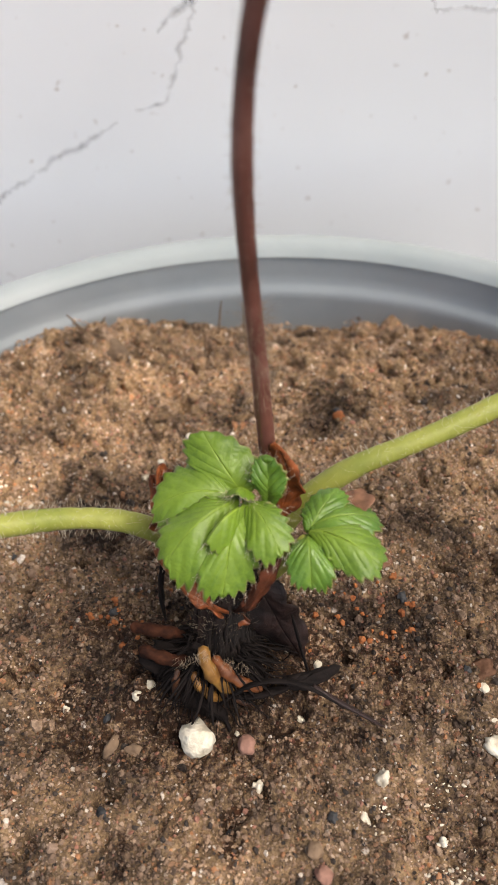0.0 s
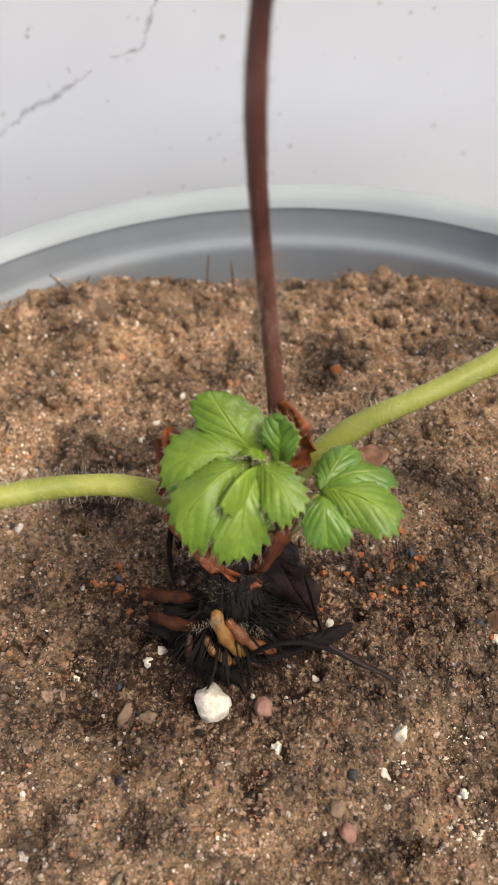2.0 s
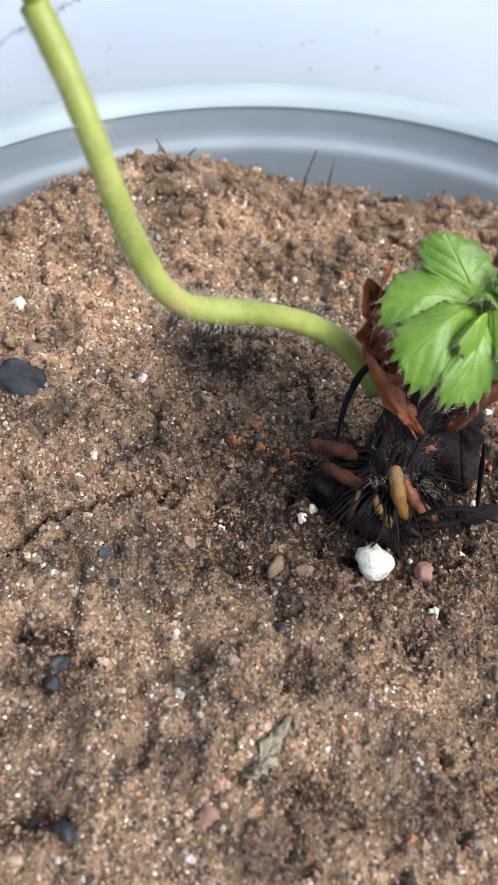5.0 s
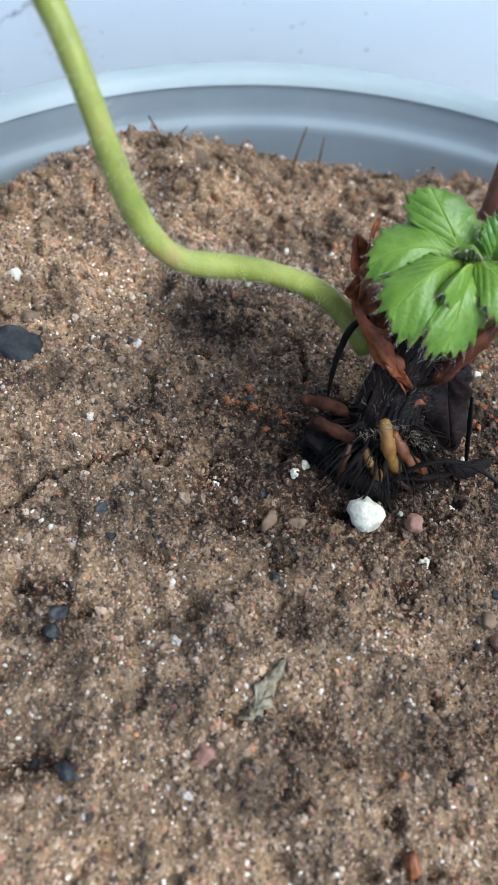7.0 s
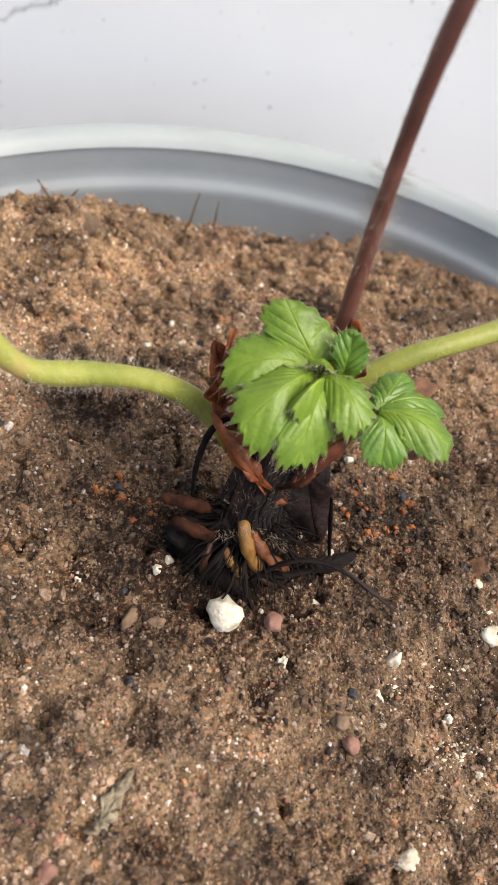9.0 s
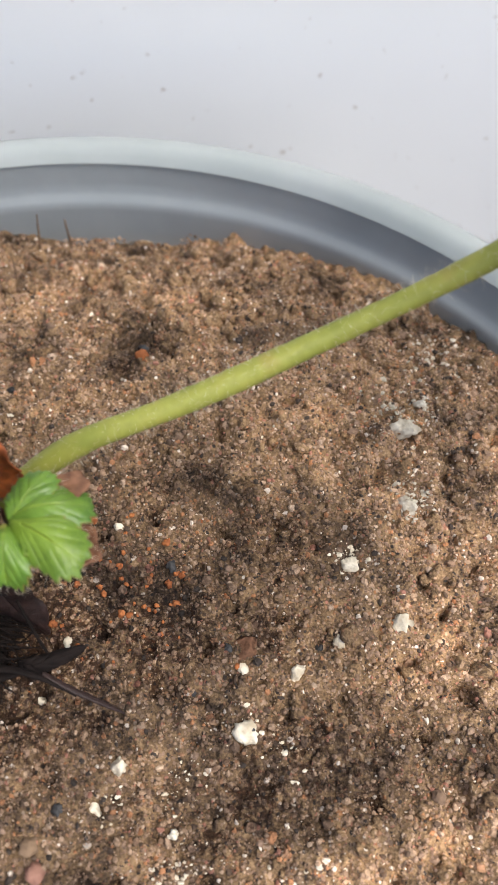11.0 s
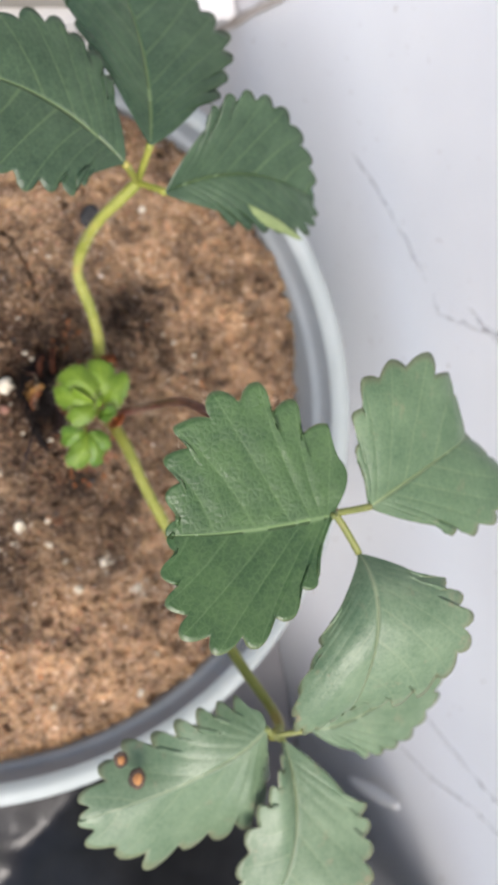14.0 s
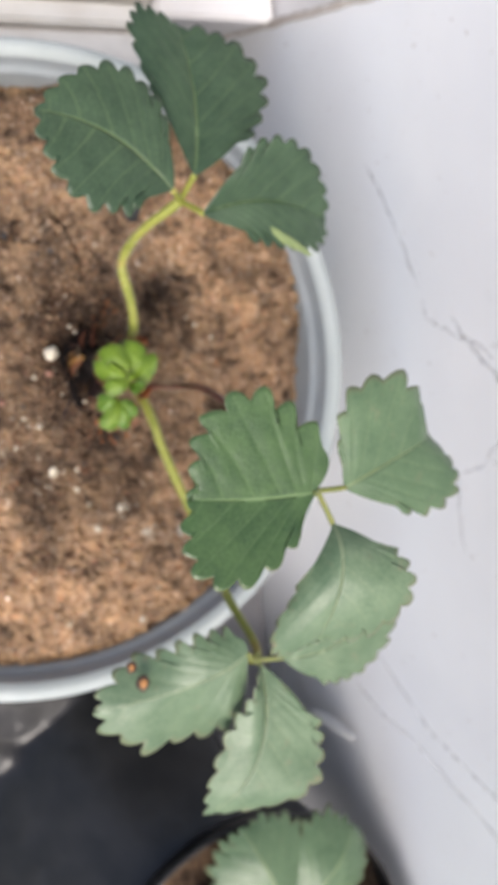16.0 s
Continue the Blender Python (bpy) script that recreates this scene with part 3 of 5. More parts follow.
def build_setting():
    bm = bmesh.new()
    box(bm, (-0.9, WALL_Y, -0.05), (1.1, WALL_Y + 0.08, 1.6))
    wall = part("wall_back", bm, MARBLE, None, smooth=False)
    tagged(wall, "glossy white marble slab wall with grey veins", "wall", kind="structure")
    veins = (
        (((-0.078, 0.169), (-0.058, 0.183), (-0.046, 0.1895), (-0.0376, 0.1955), (-0.027, 0.1995), (-0.019, 0.2035)), 0.0042, VEIN),
        (((-0.0145, 0.2065), (-0.0062, 0.208), (-0.0036, 0.2143), (0.0, 0.2231), (0.002, 0.2285), (0.006, 0.243), (0.012, 0.2505)), 0.0036, VEIN),
        (((-0.006, 0.2255), (0.001, 0.2320), (0.0112, 0.2430), (0.0214, 0.2565), (0.031, 0.2640), (0.041, 0.2716), (0.058, 0.285), (0.075, 0.290)), 0.0075, VEIN),
        (((0.0072, 0.249), (0.0043, 0.2598), (0.005, 0.275)), 0.0028, VEIN_FAINT),
        (((0.031, 0.2570), (0.0417, 0.258), (0.0457, 0.2488), (0.0546, 0.2405), (0.0583, 0.2294), (0.0605, 0.224)), 0.0030, VEIN),
        (((0.0506, 0.2454), (0.0576, 0.2582), (0.0628, 0.2687), (0.074, 0.287)), 0.0034, VEIN),
        (((0.0585, 0.2245), (0.0668, 0.2248), (0.0751, 0.2231), (0.094, 0.226)), 0.0030, VEIN_FAINT),
        (((0.160, 0.142), (0.1745, 0.166), (0.1879, 0.1876), (0.1945, 0.213), (0.1993, 0.2356), (0.212, 0.285)), 0.0050, VEIN),
        (((0.182, 0.110), (0.1889, 0.1251), (0.1965, 0.150), (0.1992, 0.1746), (0.2065, 0.199), (0.2128, 0.2192), (0.232, 0.275)), 0.0050, VEIN),
    )
    for k, (pts, width, mat) in enumerate(veins):
        v, f, uv = ribbon(pts, width, seed=k)
        v[:, 1] = WALL_Y - 0.0003 - 0.0001 * k
        ob = mesh_object("vein", v, f, mat, wall, "", True, uv)
        ob.visible_shadow = False
    # end wall beyond the seam, with its rough joint
    bm = bmesh.new()
    box(bm, (-0.40, 0.1572, -0.05), (-0.172, WALL_Y - 0.0005, 0.50), 0.001)
    box(bm, (-0.40, 0.0900, -0.05), (-0.172, 0.1550, 0.098), 0.002)
    for v in bm.verts:
        if v.co.x > -0.2:
            v.co.x += (v.co.z - 0.06) * 0.22
    end = part("wall_side", bm, PLASTER, None, smooth=False)
    tagged(end, "rough white plaster end of the wall beside the window", "wall", kind="structure")
    path = np.array([(-0.186 + 0.22 * (z + 0.0) + 0.001 * noise.noise(Vector((z * 40, 0, 0))), WALL_Y - 0.0012, z) for z in np.linspace(-0.03, 0.30, 60)])
    v, f = tube(path, 0.0018, 8, 0.12, 5)
    tagged(mesh_object("trim_joint", v, f, JOINT), "crumbling dirty grout joint between wall slabs", "joint", kind="structure")
    bm = bmesh.new()
    box(bm, (-0.9, -0.9, -0.05), (1.1, WALL_Y - 0.001, 0.0))
    tagged(part("floor", bm, FLOOR, None, smooth=False), "grey polished stone sill under the pots", "floor", kind="structure")
    # low window frame: stepped white rails along the sill
    win = thing("window_1", (-0.16, -0.2, 0.0), "white painted window frame with stepped bottom rails", "window", kind="structure")
    for name, x0, x1, z0, z1 in (("rail", -0.1545, -0.1385, 0.0, 0.100), ("rail", -0.1665, -0.1565, 0.0, 0.104), ("rail", -0.24, -0.1685, 0.0, 0.112)):
        bm = bmesh.new()
        box(bm, (x0, -0.8, z0), (x1, 0.088, z1), 0.0018)
        part(name, bm, FRAME, win, smooth=False)
    bm = bmesh.new()
    box(bm, (-0.168, -0.8, 0.0), (-0.1540, 0.086, 0.094))
    part("track", bm, GROUT, win, "dark dirty track between the rails", smooth=False)
    bm = bmesh.new()
    box(bm, (-0.1383, -0.8, 0.0), (-0.1265, 0.10, 0.040))
    tagged(part("trim_ledge", bm, GROUT, None, smooth=False), "dirty stone ledge before the window", "ledge", kind="structure")


build_setting()


# ---- the grey pot and its soil ----
def squash(v):
    """The pot is pressed a little flat on the window side."""
    v = np.array(v, float)
    w = np.clip((-v[:, 0] / 0.1276 - 0.52) / 0.48, 0, 1)
    v[:, 0] *= 1 - 0.050 * w * w * (3 - 2 * w)
    return v


def build_pot():
    pot = thing("flower_pot", (0, 0, 0), "round pale grey plastic flower pot full of sandy soil", "pot")
    body = [(0.0, 0.002), (0.088, 0.002), (0.092, 0.005), (0.1155, 0.168), (0.1175, 0.172), (0.1175, 0.1755)]
    v, f = lathe(body + [(0.1170, 0.1757)] + [(0.1166, 0.1750), (0.1146, 0.168), (0.1125, 0.149), (0.0, 0.147)])
    mesh_object("body", squash(v), f, POT, pot)
    rim = [(0.1150, 0.1660), (0.1225, 0.1665), (0.1238, 0.1675), (0.1254, 0.1850), (0.1256, 0.1878), (0.1250, 0.1894), (0.1236, 0.1902),
           (0.1216, 0.1904), (0.1204, 0.1901), (0.1194, 0.1893), (0.11859, 0.1880)]
    v, f = lathe([(r + 0.0019 * min(1.0, max(0.0, (r - 0.1150) / 0.005)), z) for r, z in rim], 220)
    mesh_object("rim", squash(v), f, POT, pot, "thick pale rolled rim")
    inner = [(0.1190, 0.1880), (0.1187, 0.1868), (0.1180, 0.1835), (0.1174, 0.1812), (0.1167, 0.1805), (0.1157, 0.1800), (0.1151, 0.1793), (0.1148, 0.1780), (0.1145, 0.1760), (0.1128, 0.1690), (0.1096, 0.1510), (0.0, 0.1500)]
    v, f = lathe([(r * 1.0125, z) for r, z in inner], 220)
    mesh_object("inner_wall", squash(v), f, POT_IN, pot, "grey inside in a shaded tone, with a narrow step")


build_pot()

BUMPS = ((-0.012, 0.064, -0.0045, 0.020), (-0.008, -0.012, 0.0028, 0.020), (0.030, -0.020, -0.0040, 0.018), (0.066, 0.012, -0.0036, 0.016),
         (0.062, 0.052, 0.0034, 0.020), (0.010, 0.110, -0.0055, 0.017), (0.012, 0.022, -0.0015, 0.012), (-0.0262, 0.0041, -0.0036, 0.0026), (-0.0216, 0.0015, -0.0034, 0.0024),
         (-0.032, 0.100, 0.0068, 0.012), (-0.062, 0.081, 0.0026, 0.012), (0.032, 0.106, -0.0022, 0.014), (0.046, 0.0135, -0.003, 0.0022), (-0.032, 0.006, -0.0016, 0.003), (-0.114, 0.0, -0.012, 0.013))


def ground(x, y):
    """Height of the soil, smooth part."""
    z = 0.1946 - 0.0007 * x - 0.0057 * y - 1.0356 * x * x - 1.183 * y * y
    for bx, by, h, s in BUMPS:
        z = z + h * np.exp(-((x - bx) ** 2 + (y - by) ** 2) / (2 * s * s))
    return np.maximum(z, 0.172)


# wet patches, with contact shade at the crown and in dents painted in
DAMP_SHADE = ((-0.002, 0.018, 0.036, 0.026, 0.46), (-0.005, 0.011, 0.027, 0.019, 0.95), (-0.022, 0.020, 0.014, 0.012, 0.62), (-0.022, 0.048, 0.012, 0.010, 0.50), (0.023, 0.014, 0.019, 0.013, 0.60),
        (-0.010, 0.040, 0.020, 0.014, 0.36), (0.040, 0.012, 0.018, 0.014, 0.30), (0.006, -0.031, 0.011, 0.006, 0.50), (0.030, -0.014, 0.012, 0.008, 0.42), (-0.004, -0.012, 0.010, 0.006, 0.28),
        (0.047, -0.008, 0.016, 0.009, 0.55), (0.018, 0.034, 0.018, 0.012, 0.30),
        (0.012, -0.024, 0.014, 0.007, 0.35), (0.036, -0.034, 0.012, 0.007, 0.30), (0.044, 0.026, 0.012, 0.008, 0.5),
        (-0.0243, 0.0032, 0.006, 0.0045, 0.7), (-0.0513, -0.0123, 0.004, 0.004, 0.5), (-0.002, -0.0326, 0.006, 0.004, 0.45), (-0.0185, -0.016, 0.0025, 0.002, 0.6),
        (-0.0529, -0.007, 0.003, 0.003, 0.6), (0.038, -0.0122, 0.007, 0.005, 0.7), (0.0422, 0.012, 0.003, 0.006, 0.75),
        (0.0336, 0.0383, 0.004, 0.004, 0.6), (0.0054, -0.0214, 0.005, 0.003, 0.5), (0.0243, 0.0701, 0.006, 0.005, 0.5),
        (0.0199, 0.0655, 0.004, 0.003, 0.6), (-0.0094, 0.0567, 0.006, 0.004, 0.6),
        (-0.0506, -0.0102, 0.0024, 0.0020, 0.9), (-0.0512, -0.0130, 0.0026, 0.0020, 0.9), (-0.0524, -0.0291, 0.0016, 0.0026, 0.9), (-0.0491, -0.0308, 0.0012, 0.0022, 0.9), (-0.0186, -0.0304, 0.0044, 0.0036, 0.6),
        (-0.0177, -0.0128, 0.0030, 0.0022, 0.6), (-0.0228, 0.0422, 0.0065, 0.0045, 0.8), (-0.0262, 0.0041, 0.0036, 0.0030, 0.9), (-0.0216, 0.0015, 0.0034, 0.0028, 0.9), (-0.0170, 0.0190, 0.0100, 0.0080, 0.8))
DRY = ((-0.030, 0.092, 0.080, 0.026, 0.80), (0.035, 0.090, 0.050, 0.026, 0.85), (0.085, 0.008, 0.034, 0.060, 0.95), (-0.045, 0.055, 0.034, 0.028, 0.62),
       (-0.02, -0.050, 0.060, 0.024, 0.15), (0.056, -0.034, 0.040, 0.030, 0.95), (-0.056, 0.024, 0.028, 0.020, 0.60), (-0.045, 0.075, 0.045, 0.035, 0.85), (0.010, 0.062, 0.030, 0.014, 0.5), (-0.075, 0.00, 0.030, 0.05, 0.30),
       (0.070, 0.040, 0.030, 0.034, 0.80))
CRACK = ((-0.058, 0.0085), (-0.053, 0.0120), (-0.048, 0.0140), (-0.044, 0.0150), (-0.040, 0.0160), (-0.036, 0.0160), (-0.0325, 0.0165))


def patches(spots, x, y):
    d = np.zeros_like(np.asarray(x, float))
    for bx, by, sx, sy, h in spots:
        d = np.maximum(d, h * np.exp(-(((x - bx) / sx) ** 2 + ((y - by) / sy) ** 2) ** 1.3))
    return d


def damp_shade_at(x, y):
    """Soil tone: 1 near-black for wet soil and painted shade, minus 1 a pale dry crust."""
    wet = patches(DAMP_SHADE, x, y)
    return np.where(wet > 0.12, wet, -patches(DRY, x, y) * (1 - wet / 0.12) + wet)


def crack_at(x, y):
    """1 inside the drying crack, falling off over half a millimetre."""
    best = np.full(np.shape(x), 1.0)
    for (ax, ay), (bx, by) in zip(CRACK[:-1], CRACK[1:]):
        s = np.clip(((x - ax) * (bx - ax) + (y - ay) * (by - ay)) / ((bx - ax) ** 2 + (by - ay) ** 2), 0, 1)
        best = np.minimum(best, np.hypot(x - ax - s * (bx - ax), y - ay - s * (by - ay)))
    return np.exp(-(best / 0.00055) ** 2)


def relief(x, y):
    """Crumbly unevenness of the soil at one place, and the noise that breaks up the wet patches and darkens the pits.
    """
    p = Vector((x, y, 0))
    far = min(1.0, max(0.0, (y - 0.035) / 0.05))
    b = noise.noise(p * 220 + Vector((5, 2, 1)))
    z = 0.0011 * noise.noise(p * 70) * (1 + far) + (0.0013 + 0.0010 * far) * b + (0.0008 + 0.0004 * far) * noise.noise(p * 520 + Vector((1, 7, 3)))
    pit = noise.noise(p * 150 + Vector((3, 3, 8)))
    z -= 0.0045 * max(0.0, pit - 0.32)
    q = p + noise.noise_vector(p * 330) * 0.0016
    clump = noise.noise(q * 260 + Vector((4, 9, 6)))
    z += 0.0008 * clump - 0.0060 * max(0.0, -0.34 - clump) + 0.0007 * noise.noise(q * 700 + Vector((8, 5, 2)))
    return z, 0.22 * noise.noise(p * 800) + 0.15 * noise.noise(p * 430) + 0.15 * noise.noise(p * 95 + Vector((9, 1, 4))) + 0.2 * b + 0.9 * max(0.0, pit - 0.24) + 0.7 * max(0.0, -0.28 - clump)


def build_soil():
    soil = thing("soil", (0, 0, 0.17), "sandy brown potting soil, dark and damp round the plant", "soil", kind="stuff")
    # surface: even rings of points
    n = 540
    xs = np.linspace(-0.1175, 0.1175, n)
    X, Y = np.meshgrid(xs, xs, indexing="ij")
    Rr = np.hypot(X, Y)
    Z = ground(X, Y)
    D = np.zeros_like(Z)
    for i in range(n):
        for j in range(n):
            if Rr[i, j] < 0.1168:
                up, D[i, j] = relief(X[i, j], Y[i, j])
                Z[i, j] += up
    # wet tone, plus shade painted into the pits
    damp_shade = np.clip(damp_shade_at(X, Y) * np.clip(1.0 + 2.6 * D, 0.1, 1.5) + np.clip(2.2 * D - 0.42, 0, 0.7), -1, 1)
    gap = crack_at(X + 0.0006 * np.sin(Y * 2900 + X * 900), Y + 0.0007 * np.sin(X * 1700))
    Z = Z - 0.0028 * gap
    # shade in the crack painted near-black
    damp_shade = damp_shade * (1 - gap) + 0.95 * gap
    Z = Z - np.clip((Rr - 0.1085) / 0.004, 0, 1) * 0.003
    keep = Rr < 0.1165
    idx = -np.ones((n, n), int)
    idx[keep] = np.arange(keep.sum())
    v = np.stack([X[keep], Y[keep], Z[keep]], -1)
    q = np.stack([idx[:-1, :-1], idx[1:, :-1], idx[1:, 1:], idx[:-1, 1:]], -1).reshape(-1, 4)
    q = q[(q >= 0).all(1)]
    mesh_object("surface", squash(v), q, SOIL, soil, "", True, None, damp_shade[keep])
    # loose grains
    rng = np.random.default_rng(7)
    def ball(sub):
        if sub == 0:
            bv = np.array([(1, 0, 0), (-1, 0, 0), (0, 1, 0), (0, -1, 0), (0, 0, 1), (0, 0, -1)], float)
            return bv, np.array([(0, 2, 4), (2, 1, 4), (1, 3, 4), (3, 0, 4), (2, 0, 5), (1, 2, 5), (3, 1, 5), (0, 3, 5)])
        bm = bmesh.new()
        bmesh.ops.create_icosphere(bm, subdivisions=sub, radius=1)
        bv = np.array([v.co[:] for v in bm.verts])
        bf = np.array([[v.index for v in f.verts] for f in bm.faces])
        bm.free()
        return bv, bf

    def scatter(count, lo, hi, power, seed, sub, ymin=-0.085, ymax=0.112, sink=0.25):
        tv, tf = ball(sub)
        r = np.random.default_rng(seed)
        px, py = r.uniform(-0.112, 0.112, count), r.uniform(ymin, ymax, count)
        ok = (np.hypot(px, py) < 0.1115) & (px > -0.104) & (crack_at(px, py) < 0.12)
        px, py = px[ok], py[ok]
        m = len(px)
        s = lo + (hi - lo) * r.random(m) ** power
        sq = r.uniform(0.6, 1.25, (m, 1, 3))
        jag = 1 + 0.17 * r.standard_normal((m, len(tv), 1))
        a = r.uniform(0, 6.28, (m, 3))
        ca, sa, cb, sb = np.cos(a[:, 0]), np.sin(a[:, 0]), np.cos(a[:, 1]), np.sin(a[:, 1])
        p = tv[None] * sq * jag * s[:, None, None]
        x, y, z = p[..., 0], p[..., 1], p[..., 2]
        x, y = ca[:, None] * x - sa[:, None] * y, sa[:, None] * x + ca[:, None] * y
        y, z = cb[:, None] * y - sb[:, None] * z, sb[:, None] * y + cb[:, None] * z
        near = np.array([relief(u, w)[0] for u, w in zip(px, py)])
        pz = ground(px, py) + near + s * (sink + r.uniform(-0.35, 0.35, m))
        pts = np.stack([x + px[:, None], y + py[:, None], z + pz[:, None]], -1).reshape(-1, 3)
        fs = (tf[None] + (np.arange(m) * len(tv))[:, None, None]).reshape(-1, 3)
        dm = np.repeat(damp_shade_at(px, py) * r.uniform(0.75, 1.15, m), len(tv))
        return pts, fs, np.clip(dm, -1, 1)

    for name, args in (("fine_grains", (130000, 0.00012, 0.00030, 1.2, 11, 0)), ("grains", (52000, 0.00021, 0.00052, 1.9, 12, 1)), ("crumbs", (1500, 0.00045, 0.00095, 2.8, 13, 2))):
        pts, fs, dm = scatter(*args, sink=0.05)
        ob = mesh_object(name, pts, fs, GRAIN, soil, "", False, None, dm)
        tagged(ob, kind="stuff")
    # white mineral crust, in specks
    r = np.random.default_rng(23)
    vs, fs, o = [], [], 0
    tv, tf = ball(1)
    for bx, by, spread, count in ((0.0275, -0.0088, 0.0022, 26), (0.0276, -0.0202, 0.0026, 30), (0.0431, -0.0232, 0.0030, 26), (0.0418, -0.0069, 0.0020, 14),
                                  (0.0369, -0.0031, 0.0015, 10), (0.0177, -0.0111, 0.0016, 16), (0.0627, 0.0455, 0.0030, 24), (0.0700, 0.0500, 0.0030, 110), (0.0690, 0.0330, 0.0026, 80), (0.0775, 0.0620, 0.0034, 90), (0.0560, 0.0230, 0.0015, 30), (-0.004, 0.062, 0.004, 16), (-0.040, 0.052, 0.006, 26)):
        for k in range(count * 2):
            x, y = bx + r.standard_normal() * spread, by + r.standard_normal() * spread
            size = 0.00009 + 0.00040 * r.random() ** 4
            vs.append(tv * (1 + 0.2 * r.standard_normal((len(tv), 1))) * size * (1.3, 1.0, 0.6) + on_soil(x, y, size * 0.1))
            fs += (tf + o).tolist()
            o += len(tv)
    tagged(mesh_object("white_specks", np.concatenate(vs), fs, PERLITE, soil, "", False), kind="stuff")
    # rougher clods along the back and on the side away from the window
    r = np.random.default_rng(15)
    vs, fs, o = [], [], 0
    for k in range(1500):
        x, y = r.uniform(-0.108, 0.108), 0.042 + 0.066 * r.random()
        if k >= 900:
            x, y = r.uniform(0.032, 0.105), r.uniform(-0.062, 0.046)
        if math.hypot(x, y) > 0.1085:
            continue
        size = (0.0006 + 0.0014 * r.random() ** 2.6) * (0.7 + 0.4 * (y > 0.07))
        bm = stone_mesh(on_soil(x, y, size * 0.1), size, k * 0.37, (1.2, 0.9, 0.8), 0.75, 2)
        vs += [v.co[:] for v in bm.verts]
        fs += [tuple(v.index + o for v in f.verts) for f in bm.faces]
        o += len(bm.verts)
        bm.free()
    vs = np.array(vs)
    tagged(mesh_object("clods", vs, fs, SOIL, soil, "", True, None, damp_shade_at(vs[:, 0], vs[:, 1]) * 0.9 - 0.15), kind="stuff")


def on_soil(x, y, up=0.0):
    return (x, y, float(ground(np.float64(x), np.float64(y))) + relief(x, y)[0] + up)


build_soil()


def build_bits():
    """Stones, perlite and litter lying on the soil."""
    def bit(name, x, y, size, seed, mat, label, category, squash=(1, 1, 1), up=0.3, group="", lump=0.28):
        at = on_soil(x, y, size * up)
        ob = part(name, stone_mesh(at, size, seed, squash, lump), mat, None)
        tagged(ob, label, category, group)
        return ob

    bit("perlite", -0.0069, 0.0004, 0.0026, 1, PERLITE, "large lump of white perlite lying on the soil", "perlite", (1, 0.95, 0.95), 0.75, lump=0.34)
    grp = "white perlite crumbs on the soil"
    for k, (x, y, s, sq) in enumerate(((0.001, -0.0068, 0.0021, (1.35, 0.6, 0.5)), (0.0195, -0.0065, 0.0019, (0.7, 1.5, 0.6)), (0.016, -0.0115, 0.0020, (1.2, 0.8, 0.3)), (0.0150, -0.0340, 0.0019, (0.8, 1.2, 0.7)), (0.0270, -0.0155, 0.0013, (1.2, 0.8, 0.6)), (0.0300, -0.0235, 0.0011, (1, 0.9, 0.7)), (0.0380, -0.0030, 0.0022, (1, 1, 0.6)),
                                     (0.0460, 0.0050, 0.0020, (1, 1, 0.5)), (0.0530, 0.0100, 0.0013, (0.9, 1.2, 0.7)), (0.0560, 0.0220, 0.0020, (1, 1, 0.4)), (0.0590, 0.0520, 0.0011, (1.2, 0.9, 0.7)), (0.0690, 0.0460, 0.0028, (1, 1.3, 0.4)), (0.0670, 0.0310, 0.0024, (1.1, 0.9, 0.4)),
                                     (0.0730, 0.0510, 0.0018, (1, 1, 0.5)), (-0.0590, 0.0590, 0.0021, (0.9, 1, 0.8)), (-0.0140, 0.0105, 0.0012, (1, 1, 0.8)), (-0.0275, 0.0085, 0.0008, (1, 1, 0.9)), (-0.0160, 0.0590, 0.0010, (1, 1, 0.9)), (-0.0070, 0.0690, 0.0011, (1, 1, 0.8)), (-0.0125, 0.0615, 0.0009, (1, 1, 0.8)),
                                     (0.1000, -0.0030, 0.0018, (1, 1, 0.7)), (0.1050, 0.0270, 0.0016, (1, 1, 0.7)), (0.0630, 0.0120, 0.0020, (1.2, 1, 0.5)), (0.0930, 0.0350, 0.0015, (1, 1, 0.7)), (-0.0460, 0.0230, 0.0009, (1, 1, 0.8)), (-0.0515, 0.0030, 0.0009, (1, 1, 0.8)), (-0.0530, 0.0045, 0.0007, (1, 1, 0.8)),
                                     (0.0125, 0.0115, 0.0010, (0.8, 1.3, 0.8)), (0.0085, 0.0035, 0.0014, (1, 1, 0.8)), (-0.0160, 0.0085, 0.0010, (1, 1, 0.8)), (0.0200, 0.0300, 0.0011, (1, 1, 0.7)), (-0.0010, 0.0010, 0.0006, (1, 1, 1)), (0.0380, 0.0060, 0.0012, (1, 1, 0.5)))):
        bit("perlite_crumb", x, y, s * (0.6 + 0.25 * ((k * 0.618) % 1)), k + 3, PERLITE, "small white perlite crumb on the soil", "perlite", (sq[0], sq[1], max(sq[2], 0.76)), -0.1, grp, 0.5)
    bit("pebble", 0.0003, -0.0012, 0.0015, 41, PEBBLE, "small rounded pink pebble on the soil", "pebble", (1, 1, 0.85), 0.5)
    bit("pebble", 0.0092, -0.0190, 0.0014, 42, PEBBLE, "small pink-brown pebble on the soil", "pebble", (1, 1, 0.8), 0.4)
    bit("pebble", 0.0083, -0.0160, 0.0013, 43, TAN, "small tan pebble on the soil", "pebble", (1, 1, 0.8), 0.4)
    bit("pebble", -0.0195, 0.0020, 0.0016, 44, TAN, "flat tan pebble half sunk in the soil", "pebble", (1.2, 1, 0.6), -0.1, lump=0.5)
